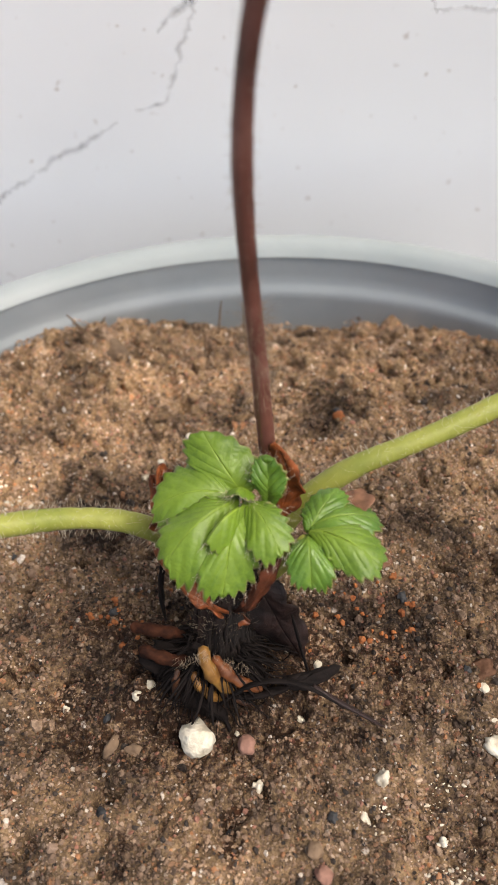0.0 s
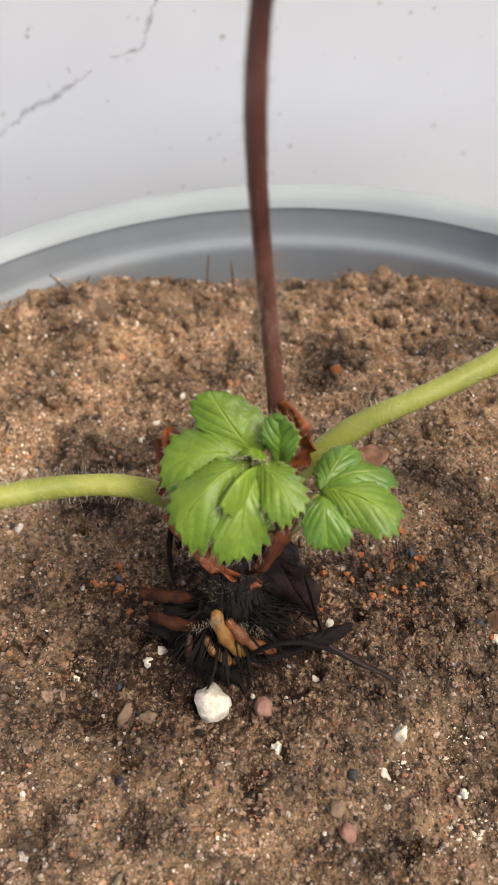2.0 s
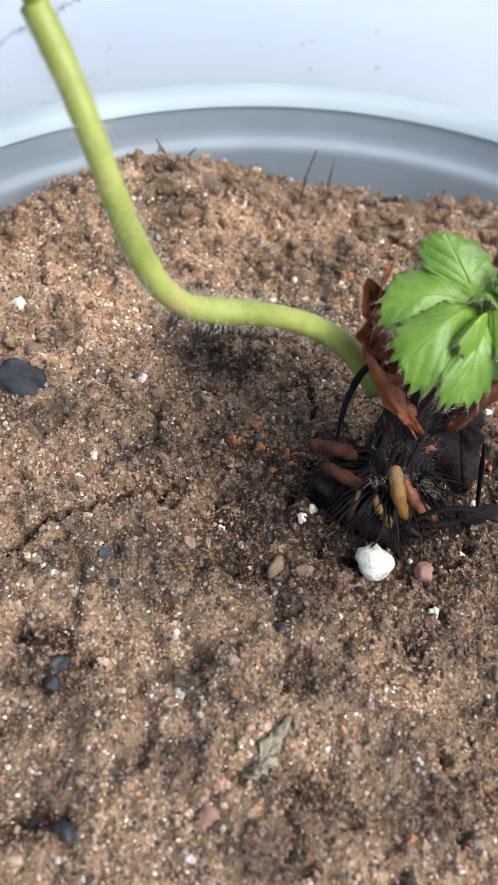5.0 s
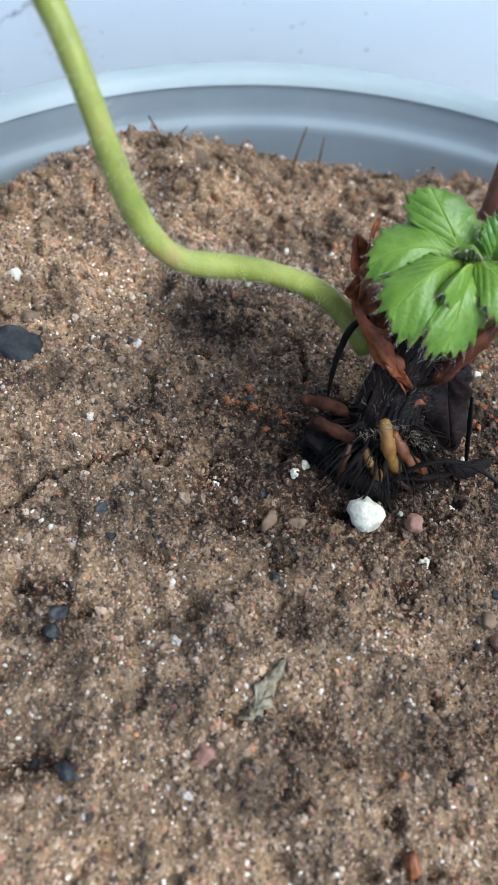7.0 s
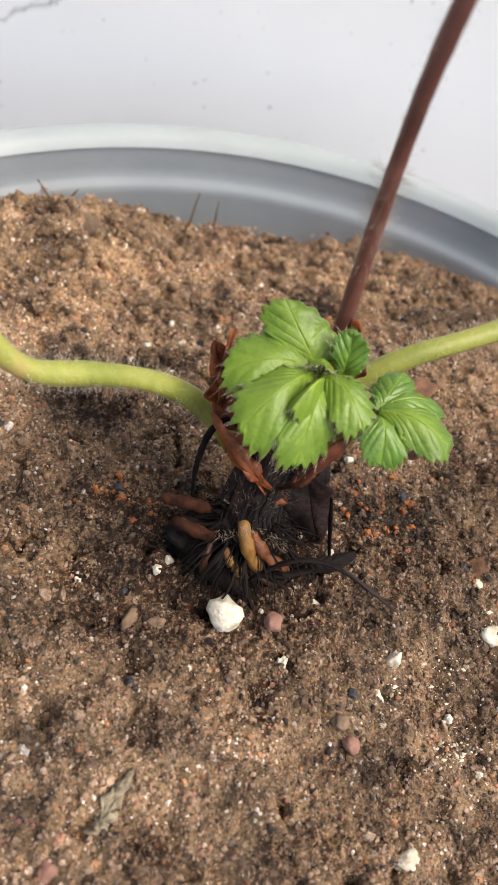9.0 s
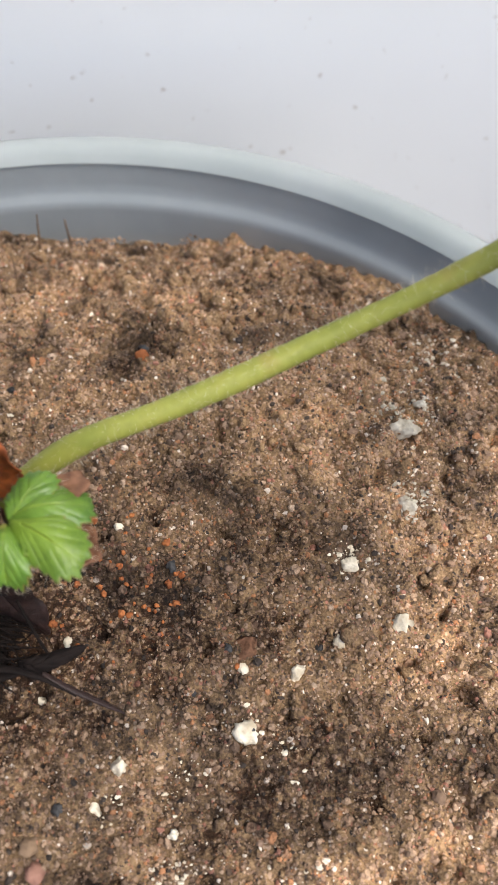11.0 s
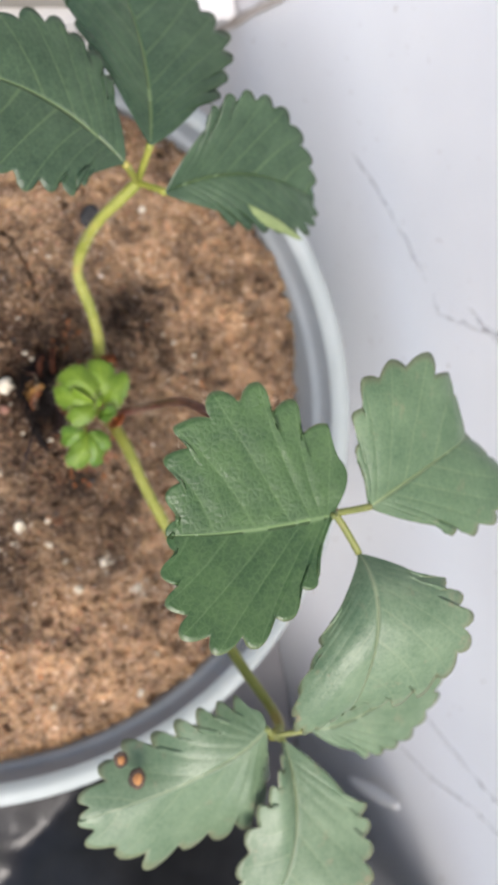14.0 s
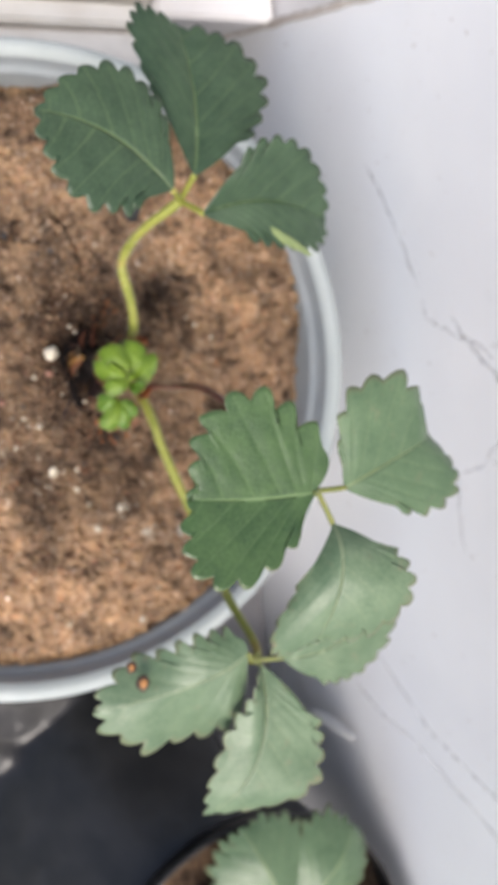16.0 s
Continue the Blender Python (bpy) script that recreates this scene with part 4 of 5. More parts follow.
    bit("pebble", -0.0165, 0.0005, 0.0014, 45, TAN, "rounded tan pebble half sunk in the soil", "pebble", (1, 1, 0.8), 0.0, lump=0.4)
    bit("pebble", -0.0220, 0.0940, 0.0030, 46, TAN, "pale stone lying on the soil near the rim", "pebble", (1.5, 0.8, 0.5), 0.2)
    bit("pebble", 0.0330, 0.0000, 0.0024, 47, CLAY, "crumbly reddish clay lump in the soil", "pebble", (1, 1, 0.3), -0.12, lump=0.9)
    bit("pebble", 0.0380, 0.0090, 0.0020, 48, CLAY, "crumbly reddish clay lump in the soil", "pebble", (1.1, 1, 0.3), -0.12, lump=0.9)
    bit("pebble", 0.0240, 0.0660, 0.0012, 49, ORANGE, "small reddish pebble on the soil", "pebble", (1, 1, 0.9), 0.5)
    bit("pebble", -0.0560, 0.0470, 0.0016, 50, TAN, "dull brown pebble on the soil", "pebble", (1.2, 1, 0.6), 0.2)
    rng = np.random.default_rng(31)
    for k in range(86):
        a = rng.standard_normal(2) * (0.008, 0.007) + (0.0235, 0.0195) if k < 60 else rng.standard_normal(2) * (0.006, 0.004) + (-0.019, 0.022)
        bit("brick_crumb", float(a[0]), float(a[1]), 0.00022 + 0.00045 * rng.random() ** 3, 60 + k, ORANGE, "tiny orange brick crumb on damp soil", "crumb", (1, 1, 0.8), 0.3, "orange brick crumbs", 0.6)
    for k in range(26):
        a = rng.uniform((-0.05, -0.03), (0.06, 0.075))
        bit("charcoal_crumb", float(a[0]), float(a[1]), 0.0003 + 0.0005 * rng.random() ** 2, 120 + k, CHARCOAL, "small black charcoal crumb on the soil", "crumb", (1.2, 0.9, 0.6), 0.15, "charcoal crumbs", 0.6)
    bit("charcoal", -0.0570, 0.0385, 0.0040, 150, CHARCOAL, "flat black piece of charred bark on the soil", "charcoal", (1.3, 0.75, 0.25), 0.2, lump=0.5)
    for k, (x, y, s, sq) in enumerate(((-0.0506, -0.0102, 0.0013, (1.2, 0.9, 0.6)), (-0.0512, -0.0130, 0.0010, (1, 1, 0.7)), (-0.0524, -0.0291, 0.0012, (0.8, 1.3, 0.5)), (-0.0491, -0.0308, 0.0011, (0.8, 1.4, 0.5)), (-0.0445, 0.0057, 0.0010, (1, 1, 0.6)))):
        bit("charcoal_crumb", x, y, s, 160 + k, CHARCOAL, "small black charcoal crumb on the soil", "crumb", sq, 0.05, "charcoal crumbs", 0.6)
    bit("pebble", -0.0322, -0.0302, 0.0013, 171, PEBBLE, "pale pink flat pebble in the soil", "pebble", (1.1, 0.9, 0.5), 0.0, lump=0.5)
    bit("pebble", -0.0087, -0.0452, 0.0014, 172, ROOT_RUST, "rust-red lump of brick in the soil", "pebble", (0.7, 1.2, 0.6), 0.0, lump=0.9)
    # dry leaf scrap and stalks
    a, b, c = (np.array(on_soil(x, y, up)) for x, y, up in ((-0.0262, -0.0268, 0.0003), (-0.0238, -0.0232, 0.0009), (-0.0212, -0.0198, 0.0004)))
    scrap = leaflet(None, STRAW, (a, b, c, b + (-0.0009, 0.0006, -0.0005), b + (0.0010, -0.0005, -0.0004)), "", "dry_leaf_scrap", 0.0002, teeth=4, depth=0.16, sharp=1.1, pucker=0.0005, arch=0.0, wavy=0.12, seed=3, full=(0.3, 0.5))
    tagged(scrap, "curled scrap of dry straw-coloured leaf on the soil", "leaf scrap")
    for k, (x, y, h, lean) in enumerate(((0.001, 0.106, 0.011, 0.001), (-0.0025, 0.094, 0.010, 0.0005), (0.0075, 0.1075, 0.009, 0.0), (-0.030, 0.104, 0.006, -0.002), (-0.0275, 0.1045, 0.005, 0.002))):
        b = np.array(on_soil(x, y, -0.001))
        path = spline([b, b + (lean * 0.3, 0, h * 0.3), b + (lean, 0.0004, h * 0.7), b + (lean * 1.5, 0.0003, h)], 12)
        v, f = tube(path, np.linspace(0.00032, 0.00016, 12), 6, 0.15, k)
        tagged(mesh_object("dry_sprig", v, f, TAN), "thin dry sprig standing in the soil", "sprig", "dry sprigs at the back")

build_bits()


# ---- the strawberry plant ----
def build_plant():
    plant = thing("strawberry_plant", (0.003, 0.018, 0.192), "young strawberry plant with bare crown and three grown leaves", "plant")
    rng = np.random.default_rng(3)
    # crown: a short gnarled trunk
    path = spline([(-0.0012, 0.0135, 0.189), (-0.0015, 0.0150, 0.199), (-0.0012, 0.0172, 0.207), (0.0005, 0.0190, 0.214), (0.0030, 0.0205, 0.222)], 26)
    rad = np.interp(np.linspace(0, 1, 26), (0, 0.25, 0.6, 0.9, 1), (0.0058, 0.0047, 0.0038, 0.0036, 0.003))
    v, f = tube(path, rad, 28, 0.07, 1)
    crown = mesh_object("crown", v, f, CROWN, plant, "blackish woody crown with hairy sheaths")
    v, f = hairs_on(path, rad, 1300, 0.0034, 0.000030, 5, 0.15, 0.98, 1.1)
    mesh_object("hairs", v, f, DARK_HAIR, crown, "dark bristly hairs")
    v, f = hairs_on(path, rad * 1.03, 420, 0.0034, 0.000024, 6, 0.35, 0.95, 1.6)
    mesh_object("hairs", v, f, TAN_HAIR, crown, "fine tan hairs")
    rs = np.random.default_rng(77)
    strips = []
    for k in range(64):
        a = rs.uniform(2.6, 6.9)
        u = np.linspace(rs.uniform(0.05, 0.3), rs.uniform(0.6, 0.95), 9)
        i = u * 25
        p = np.stack([np.interp(i, np.arange(26), path[:, c]) for c in range(3)], -1)
        r = np.interp(i, np.arange(26), rad) * 1.03
        w = a + rs.standard_normal() * 0.25 * (u - u[0])
        p = p + np.stack([np.cos(w) * r, np.sin(w) * r, 0 * r], -1) + rs.standard_normal((9, 3)) * 0.00018
        strips.append(tube(p, rs.uniform(0.00015, 0.00045), 5, 0.15, k, 0.6))
    v, f = joined(strips)
    mesh_object("old_sheath", v, f, CROWN, crown, "red-brown fibres of old sheaths")
    bm = stone_mesh((-0.0040, 0.0115, 0.1952), 0.0068, 5.3, (1.2, 0.9, 0.75), 0.6, 5)
    for w in bm.verts:
        w.co += w.normal * (0.0018 * noise.noise(w.co * 620) + 0.0010 * noise.noise(w.co * 1500))
    root_mat = part("root_mat", bm, SHEATH, plant, "black mass of rotted scales and root hairs")
    strips = []
    for k in range(300):
        a = rs.uniform(0, 6.28)
        p0 = np.array((-0.003 + 0.004 * math.cos(a), 0.0120 + 0.004 * math.sin(a), 0.2005 + 0.004 * rs.random()))
        q = rs.uniform(0.7, 1.3)
        p3 = np.array((-0.003 + 0.0105 * q * math.cos(a), 0.0105 + 0.0078 * q * math.sin(a), 0.1955 + 0.002 * rs.random()))
        md = (p0 + p3) / 2 + (0, 0, 0.0010) + rs.standard_normal(3) * 0.0026
        p = spline((p0, (p0 + md) / 2 + rs.standard_normal(3) * 0.0006, md, p3), 12)
        strips.append(tube(p, rs.uniform(0.00005, 0.00030) * np.interp(np.linspace(0, 1, 12), (0, 0.3, 1), (0.7, 1, 0.3)), 6, 0.15, k, rs.uniform(0.3, 0.9)))
    v, f = joined(strips)
    mesh_object("root_hair", v, f, SHEATH, root_mat, "matted black root fibres")
    # roots, stubby and bent
    roots = (((-0.0045, 0.0100, 0.2075), (-0.0046, 0.0074, 0.2068), (-0.0036, 0.0062, 0.2030), (-0.0006, 0.0066, 0.1988), 0.00105, ROOT),
             ((-0.0066, 0.0085, 0.2025), (-0.0062, 0.0070, 0.2022), (-0.0052, 0.0058, 0.2002), (-0.0028, 0.0060, 0.1978), 0.00078, ROOT),
             ((-0.0030, 0.0090, 0.2058), (-0.0022, 0.0076, 0.2040), (0.0002, 0.0060, 0.2018), (0.0032, 0.0062, 0.1994), 0.00095, ROOT_RUST),
             ((-0.0088, 0.0090, 0.2030), (-0.0096, 0.0078, 0.2022), (-0.0098, 0.0072, 0.1995), (-0.0090, 0.0068, 0.1960), 0.00060, ROOT_DARK),
             ((-0.0080, 0.0152, 0.2020), (-0.0104, 0.0142, 0.2056), (-0.0128, 0.0146, 0.2060), (-0.0154, 0.0158, 0.2050), 0.00100, ROOT_RED),
             ((-0.0070, 0.0112, 0.2005), (-0.0094, 0.0100, 0.2038), (-0.0116, 0.0106, 0.2048), (-0.0142, 0.0122, 0.2048), 0.00102, ROOT_RED),
             ((-0.0040, 0.0080, 0.1995), (-0.0025, 0.0062, 0.1995), (-0.0010, 0.0056, 0.1982), (0.0018, 0.0052, 0.1962), 0.00060, ROOT_DARK))
    for k, (a, b, c, d, r, mat) in enumerate(roots):
        p = spline((a, b, c, d), 20)
        v, f = tube(p, r * np.interp(np.linspace(0, 1, 20), (0, 0.25, 0.85, 0.95, 1), (0.7, 1, 0.95, 0.8, 0.45)) * (1 + 0.13 * np.sin(np.linspace(0, 17, 20) + k)), 12, 0.06, k + 20)
        mesh_object("root", v, f, mat, crown, "stubby yellow-brown root" if mat is ROOT else "stubby rust-red root" if mat is ROOT_RUST else "stubby dark reddish root")
    tufts = []
    for cx, cy, cz in ((-0.0042, 0.0082, 0.2090), (-0.0010, 0.0074, 0.2075), (0.0012, 0.0074, 0.2050), (-0.0070, 0.0090, 0.2060)):
        for k in range(32):
            o = np.array((cx, cy, cz)) + rs.standard_normal(3) * (0.0008, 0.0003, 0.0006)
            d = np.array((0.25 * rs.standard_normal(), -0.55, 0.35 + 0.3 * rs.standard_normal()))
            e = o + d * rs.uniform(0.0012, 0.0026)
            tufts.append(tube(np.array([o, (o + e) / 2 + (0, -0.0002, 0.0003), e]), np.array([0.00003, 0.000026, 0.000008]), 3))
    v, f = joined(tufts)
    mesh_object("hairs", v, f, TAN_HAIR, crown, "tufts of pale bristles")
    # dead sheaths and withered strands at the foot
    strands = (((-0.0065, 0.0225, 0.2155), (-0.0096, 0.0220, 0.2150), (-0.0108, 0.0200, 0.2100), (-0.0105, 0.0180, 0.2020), 0.0008, 0.6),
               ((-0.0030, 0.0045, 0.1995), (0.0020, 0.0062, 0.2040), (0.0075, 0.0065, 0.2055), (0.0150, 0.0020, 0.1995), 0.0007, 0.5),
               ((0.0110, 0.0048, 0.2020), (0.0150, 0.0022, 0.1998), (0.0165, 0.0022, 0.1982), (0.0210, 0.0002, 0.1950), 0.0006, 0.5),
               ((0.0088, 0.0128, 0.2090), (0.0094, 0.0112, 0.2055), (0.0100, 0.0096, 0.2010), (0.0110, 0.0082, 0.1965), 0.0005, 0.5),
               ((-0.0010, 0.0060, 0.1985), (0.0020, 0.0052, 0.1995), (0.0050, 0.0055, 0.1995), (0.0075, 0.0065, 0.1985), 0.0011, 0.5),
               ((-0.0045, 0.0080, 0.1985), (-0.0030, 0.0045, 0.1965), (-0.0020, 0.0020, 0.1955), (-0.0015, 0.0005, 0.1950), 0.0004, 0.7))
    for k, (a, b, c, d, r, flat) in enumerate(strands):
        p = spline((a, b, c, d), 22)
        v, f = tube(p, r * np.interp(np.linspace(0, 1, 22), (0, 0.3, 0.8, 1), (0.7, 1, 0.85, 0.3)), 10, 0.10, k + 40, flat)
        mesh_object("withered_strand", v, f, SHEATH_BROWN if k == 2 else SHEATH, plant, "dark brown withered strand" if k == 2 else "blackened withered strand")
    sheaths = (((0.0045, 0.0160, 0.2130), (0.0070, 0.0138, 0.2045), (0.0100, 0.0122, 0.1955), (0.0034, 0.0142, 0.2030), (0.0101, 0.0140, 0.2050)),
               ((-0.0075, 0.0075, 0.1995), (-0.0055, 0.0048, 0.1988), (-0.0025, 0.0032, 0.1960), (-0.0075, 0.0050, 0.1970), (-0.0030, 0.0052, 0.1980)),
               ((0.0070, 0.0075, 0.1985), (0.0110, 0.0075, 0.1988), (0.0155, 0.0098, 0.1965), (0.0109, 0.0084, 0.1984), (0.0113, 0.0067, 0.1978)))
    for k, pts in enumerate(sheaths):
        leaflet(plant, SHEATH_BROWN if k == 0 else SHEATH, pts, "broad dark purple-brown dead sheath" if k == 0 else "broad blackened dead sheath", "withered_sheath", 0.0004, teeth=3, depth=0.05, pucker=0.00035, wavy=0.05, seed=60 + k, nt=6, ni=9, full=(0.3, 0.35))
    # stipules: thin red-brown scales round the stalk bases
    scales = (((-0.0035, 0.0215, 0.2120), (-0.0068, 0.0262, 0.2188), (-0.0094, 0.0290, 0.2250), (-0.0048, 0.0278, 0.2189), (-0.0086, 0.0247, 0.2188)),
              ((0.0025, 0.0135, 0.2070), (-0.0035, 0.0160, 0.2120), (-0.0098, 0.0195, 0.2195), (-0.0033, 0.0175, 0.2132), (-0.0034, 0.0145, 0.2110)),
              ((0.0080, 0.0245, 0.2170), (0.0100, 0.0255, 0.2250), (0.0085, 0.0262, 0.2330), (0.0120, 0.0250, 0.2245), (0.0070, 0.0262, 0.2250)),
              ((0.0120, 0.0215, 0.2190), (0.0165, 0.0210, 0.2230), (0.0215, 0.0205, 0.2255), (0.0175, 0.0230, 0.2240), (0.0170, 0.0185, 0.2230)),
              ((0.0135, 0.0175, 0.2180), (0.0180, 0.0150, 0.2205), (0.0225, 0.0120, 0.2225), (0.0190, 0.0180, 0.2215), (0.0175, 0.0120, 0.2210)),
              ((-0.0050, 0.0240, 0.2130), (-0.0075, 0.0260, 0.2200), (-0.0075, 0.0275, 0.2290), (-0.0060, 0.0290, 0.2205), (-0.0095, 0.0240, 0.2205)))
    wraps = (((-0.0002, 0.0140, 0.2098), (-0.0058, 0.0152, 0.2162), (-0.0098, 0.0205, 0.2195), (-0.0063, 0.0151, 0.2154), (-0.0052, 0.0155, 0.2171)),
             ((0.0004, 0.0138, 0.2102), (0.0042, 0.0118, 0.2182), (0.0080, 0.0138, 0.2248), (0.0050, 0.0118, 0.2175), (0.0038, 0.0128, 0.2190)))
    for k, pts in enumerate(wraps):
        leaflet(plant, STIPULE if k == 0 else STIPULE_DARK, pts, "boat-shaped red-brown stipule round the crown", "stipule", 0.0003, teeth=3, depth=0.05, sharp=1.2, pucker=0.0002, wavy=0.05, seed=80 + k, nt=8, ni=8, full=(1.1, 1.1))
    for k, pts in enumerate(scales):
        leaflet(plant, STIPULE_TAN if k in (3, 4) else STIPULE, pts, "papery tan stipule with browned tip" if k in (3, 4) else "papery red-brown stipule", "stipule", 0.0002, teeth=3, depth=0.07, sharp=1.2, pucker=0.0002, wavy=0.06, seed=k, nt=8, ni=8, full=(0.6, 0.6))

    # grown leaves: stalk, then three leaflets each
    def stalk(name, ctrl, r0, r1, mat, label, hair_count, hair_len, seed, lo=0.0, hi=1.0, fur=HAIR):
        p = spline(ctrl, 90)
        r = np.linspace(r0, r1, 90) * (1 + 0.05 * np.sin(np.linspace(0, 21, 90)))
        r[:5] *= np.linspace(1.3, 1.0, 5)
        v, f = tube(p, r, 18, 0.02, seed)
        ob = mesh_object(name, v, f, mat, plant, label)
        v, f = hairs_on(p, r, hair_count, hair_len, 0.000019, seed + 1, lo, hi, 0.1)
        mesh_object("hairs", v, f, fur, ob)
        return ob

    dark = stalk("petiole", ((0.0076, 0.0254, 0.2086), (0.0076, 0.0284, 0.2354), (0.0068, 0.0294, 0.2580), (0.0067, 0.0284, 0.2765), (0.0087, 0.0273, 0.2913), (0.0136, 0.0292, 0.3028), (0.0224, 0.0346, 0.3109), (0.0355, 0.0438, 0.3156)), 0.00112, 0.00100, STEM, "long red-brown hairy leaf stalk", 520, 0.0012, 100, 0.0, 0.9, TAN_HAIR)
    p = spline(((0.0074, 0.0285, 0.2395), (0.0072, 0.0288, 0.2445), (0.0070, 0.0291, 0.2500), (0.0069, 0.0293, 0.2550)), 40)
    v, f = hairs_on(p, np.full(40, 0.0011), 320, 0.0028, 0.000022, 131, 0.1, 1.0, 0.1)
    mesh_object("hairs", v, f, TAN_HAIR, dark, "thicket of long tan hairs")
    right = stalk("petiole", ((0.0082, 0.0259, 0.2133), (0.0167, 0.0285, 0.2226), (0.0271, 0.0283, 0.2250), (0.0557, 0.0380, 0.2300), (0.0870, 0.0412, 0.2457), (0.1000, 0.0470, 0.2640), (0.0960, 0.0376, 0.2720)), 0.0017, 0.0014, STALK, "pale green hairy leaf stalk", 1500, 0.0018, 110)
    left = stalk("petiole", ((-0.0038, 0.0249, 0.2066), (-0.0093, 0.0275, 0.2130), (-0.0160, 0.0275, 0.2180), (-0.0271, 0.0247, 0.2231), (-0.0346, 0.0215, 0.2256), (-0.0402, 0.0237, 0.2317), (-0.0449, 0.0253, 0.2468), (-0.0482, 0.0315, 0.2525), (-0.0510, 0.0350, 0.2561)), 0.0017, 0.0015, STALK_YELLOW, "yellow-green curved hairy leaf stalk", 1400, 0.0020, 120)

    def stalklet(parent, a, b, r=0.0008, mat=STALKLET):
        a, b = np.array(a), np.array(b)
        p = spline((a, a + (b - a) * 0.3 + (0, 0, 0.0005), a + (b - a) * 0.7 + (0, 0, 0.0005), b), 12)
        v, f = tube(p, r, 10, 0.03, 9)
        mesh_object("stalklet", v, f, mat, parent)

    jr = (0.0356, 0.0438, 0.3156)
    A, B, C = (0.0353, 0.0409, 0.3193), (0.0366, 0.0538, 0.3132), (0.0450, 0.0473, 0.3164)
    stalklet(dark, jr, A)
    stalklet(dark, jr, B)
    stalklet(dark, jr, C)
    a_points = ((0.0353, 0.0409, 0.3193), (0.0342, 0.0232, 0.3188), (0.0313, 0.0067, 0.3181), (0.0083, 0.0320, 0.3177), (0.0536, 0.0182, 0.3247))
    a_shape = dict(teeth=7, depth=(0.14, 0.11), sharp=2.2, arch=-0.026, pucker=0.00027, droop=16, droop_from=0.9, wide=0.35, seed=1, nt=14, ni=22, full=(0.68, 0.58), lobe=(0.3, 0.0))
    a_leaf = leaflet(dark, LEAF, a_points, "broad toothed deep green leaflet with sunken veins", **a_shape)
    v, f, uv = leaf_mesh(*a_points, **a_shape)
    hair = []
    for i in np.where((uv[:, 1] > 0.999) & (uv[:, 0] > 0))[0][::2]:
        d = v[i] - v[i - 2]
        e = v[i] + (d / (np.linalg.norm(d) + 1e-9) + rng.standard_normal(3) * 0.35) * rng.uniform(0.0005, 0.0016)
        hair.append(tube(np.array([v[i], (v[i] + e) / 2, e]), np.array([0.000022, 0.000018, 0.000007]), 3))
    v, f = joined(hair)
    mesh_object("hairs", v, f, HAIR, a_leaf, "fine pale hairs along the leaf edge")
    leaflet(dark, LEAF_OLD, ((0.0366, 0.0538, 0.3132), (0.0315, 0.0686, 0.3136), (0.0263, 0.0891, 0.3084), (0.0069, 0.0643, 0.3207), (0.0479, 0.0862, 0.3148)), "broad grey-green leaflet with its tip bent down", teeth=7, sharp=1.6, depth=0.10, arch=0.106, droop=63, droop_from=0.803, wide=0.55, pucker=0.00018, seed=2, nt=12, ni=18, full=(0.48, 0.85))
    leaflet(dark, LEAF_PALE, ((0.0450, 0.0473, 0.3164), (0.0579, 0.0441, 0.3252), (0.0773, 0.0393, 0.3162), (0.0718, 0.0267, 0.3183), (0.0681, 0.0621, 0.3300)), "broad pale green leaflet with its tip bent down", teeth=8, depth=(0.045, 0.10), arch=0.145, droop=41, droop_from=0.9, wide=0.66, pucker=0.00011, seed=3, nt=12, ni=18, full=(1.2, 0.79))

    jd = (0.0960, 0.0375, 0.2720)
    D, E, F = (0.0918, 0.0347, 0.2767), (0.0980, 0.0402, 0.2731), (0.0962, 0.0469, 0.2763)
    for q in (D, E, F):
        stalklet(right, jd, q)
    d_leaf = leaflet(right, LEAF_PALE, ((0.0918, 0.0347, 0.2767), (0.0983, 0.0170, 0.2747), (0.1020, -0.0133, 0.2667), (0.0868, 0.0146, 0.2720), (0.1193, 0.0183, 0.2689)), "pale grey-green leaflet with two brown spots", teeth=8, depth=0.085, arch=0.035, wavy=0.05, wide=0.5, full=(0.59, 0.5), lobe=(0.11, 0.0), pucker=0.00014, seed=4)
    leaflet(right, LEAF_PALE, ((0.0980, 0.0402, 0.2731), (0.1261, 0.0347, 0.2774), (0.1448, 0.0175, 0.2710), (0.1117, 0.0293, 0.2800), (0.1358, 0.0557, 0.2787)), "pale grey-green leaflet with faint brown flecks", teeth=8, depth=0.075, arch=0.018, wavy=0.04, droop=13, droop_from=0.675, pucker=0.00018, seed=5, full=(0.78, 0.84))
    leaflet(right, LEAF_PALE, ((0.0962, 0.0469, 0.2763), (0.0955, 0.0654, 0.2782), (0.0852, 0.0889, 0.2777), (0.0779, 0.0640, 0.2815), (0.1091, 0.0735, 0.2765)), "pale green leaflet half hidden below another", teeth=8, depth=0.070, arch=0.05, pucker=0.0003, seed=6)
    for x, y, r in ((0.0940, 0.0010, 0.0015), (0.0882, -0.0020, 0.0012)):
        for scale, lift, mat, label in ((1.7, 0.0, SPOT_RING, "dark brown ring of dead tissue"), (1.0, 0.0003, SPOT, "dry orange-brown spot")):
            bm = bmesh.new()
            bmesh.ops.create_icosphere(bm, subdivisions=3, radius=1)
            for vv in bm.verts:
                k = scale * (1 + 0.25 * noise.noise(vv.co * 1.7 + Vector((x * 900, y * 900, scale))))
                vv.co = Vector((vv.co.x * r * k, vv.co.y * r * k * 0.85, vv.co.z * 0.0006)) + Vector((x, y, 0.2733 + lift))
            part("brown_spot", bm, mat, d_leaf, label)

    jl = (-0.0510, 0.0350, 0.2561)
    G, H, I = (-0.0452, 0.0380, 0.2674), (-0.0560, 0.0349, 0.2710), (-0.0514, 0.0271, 0.2727)
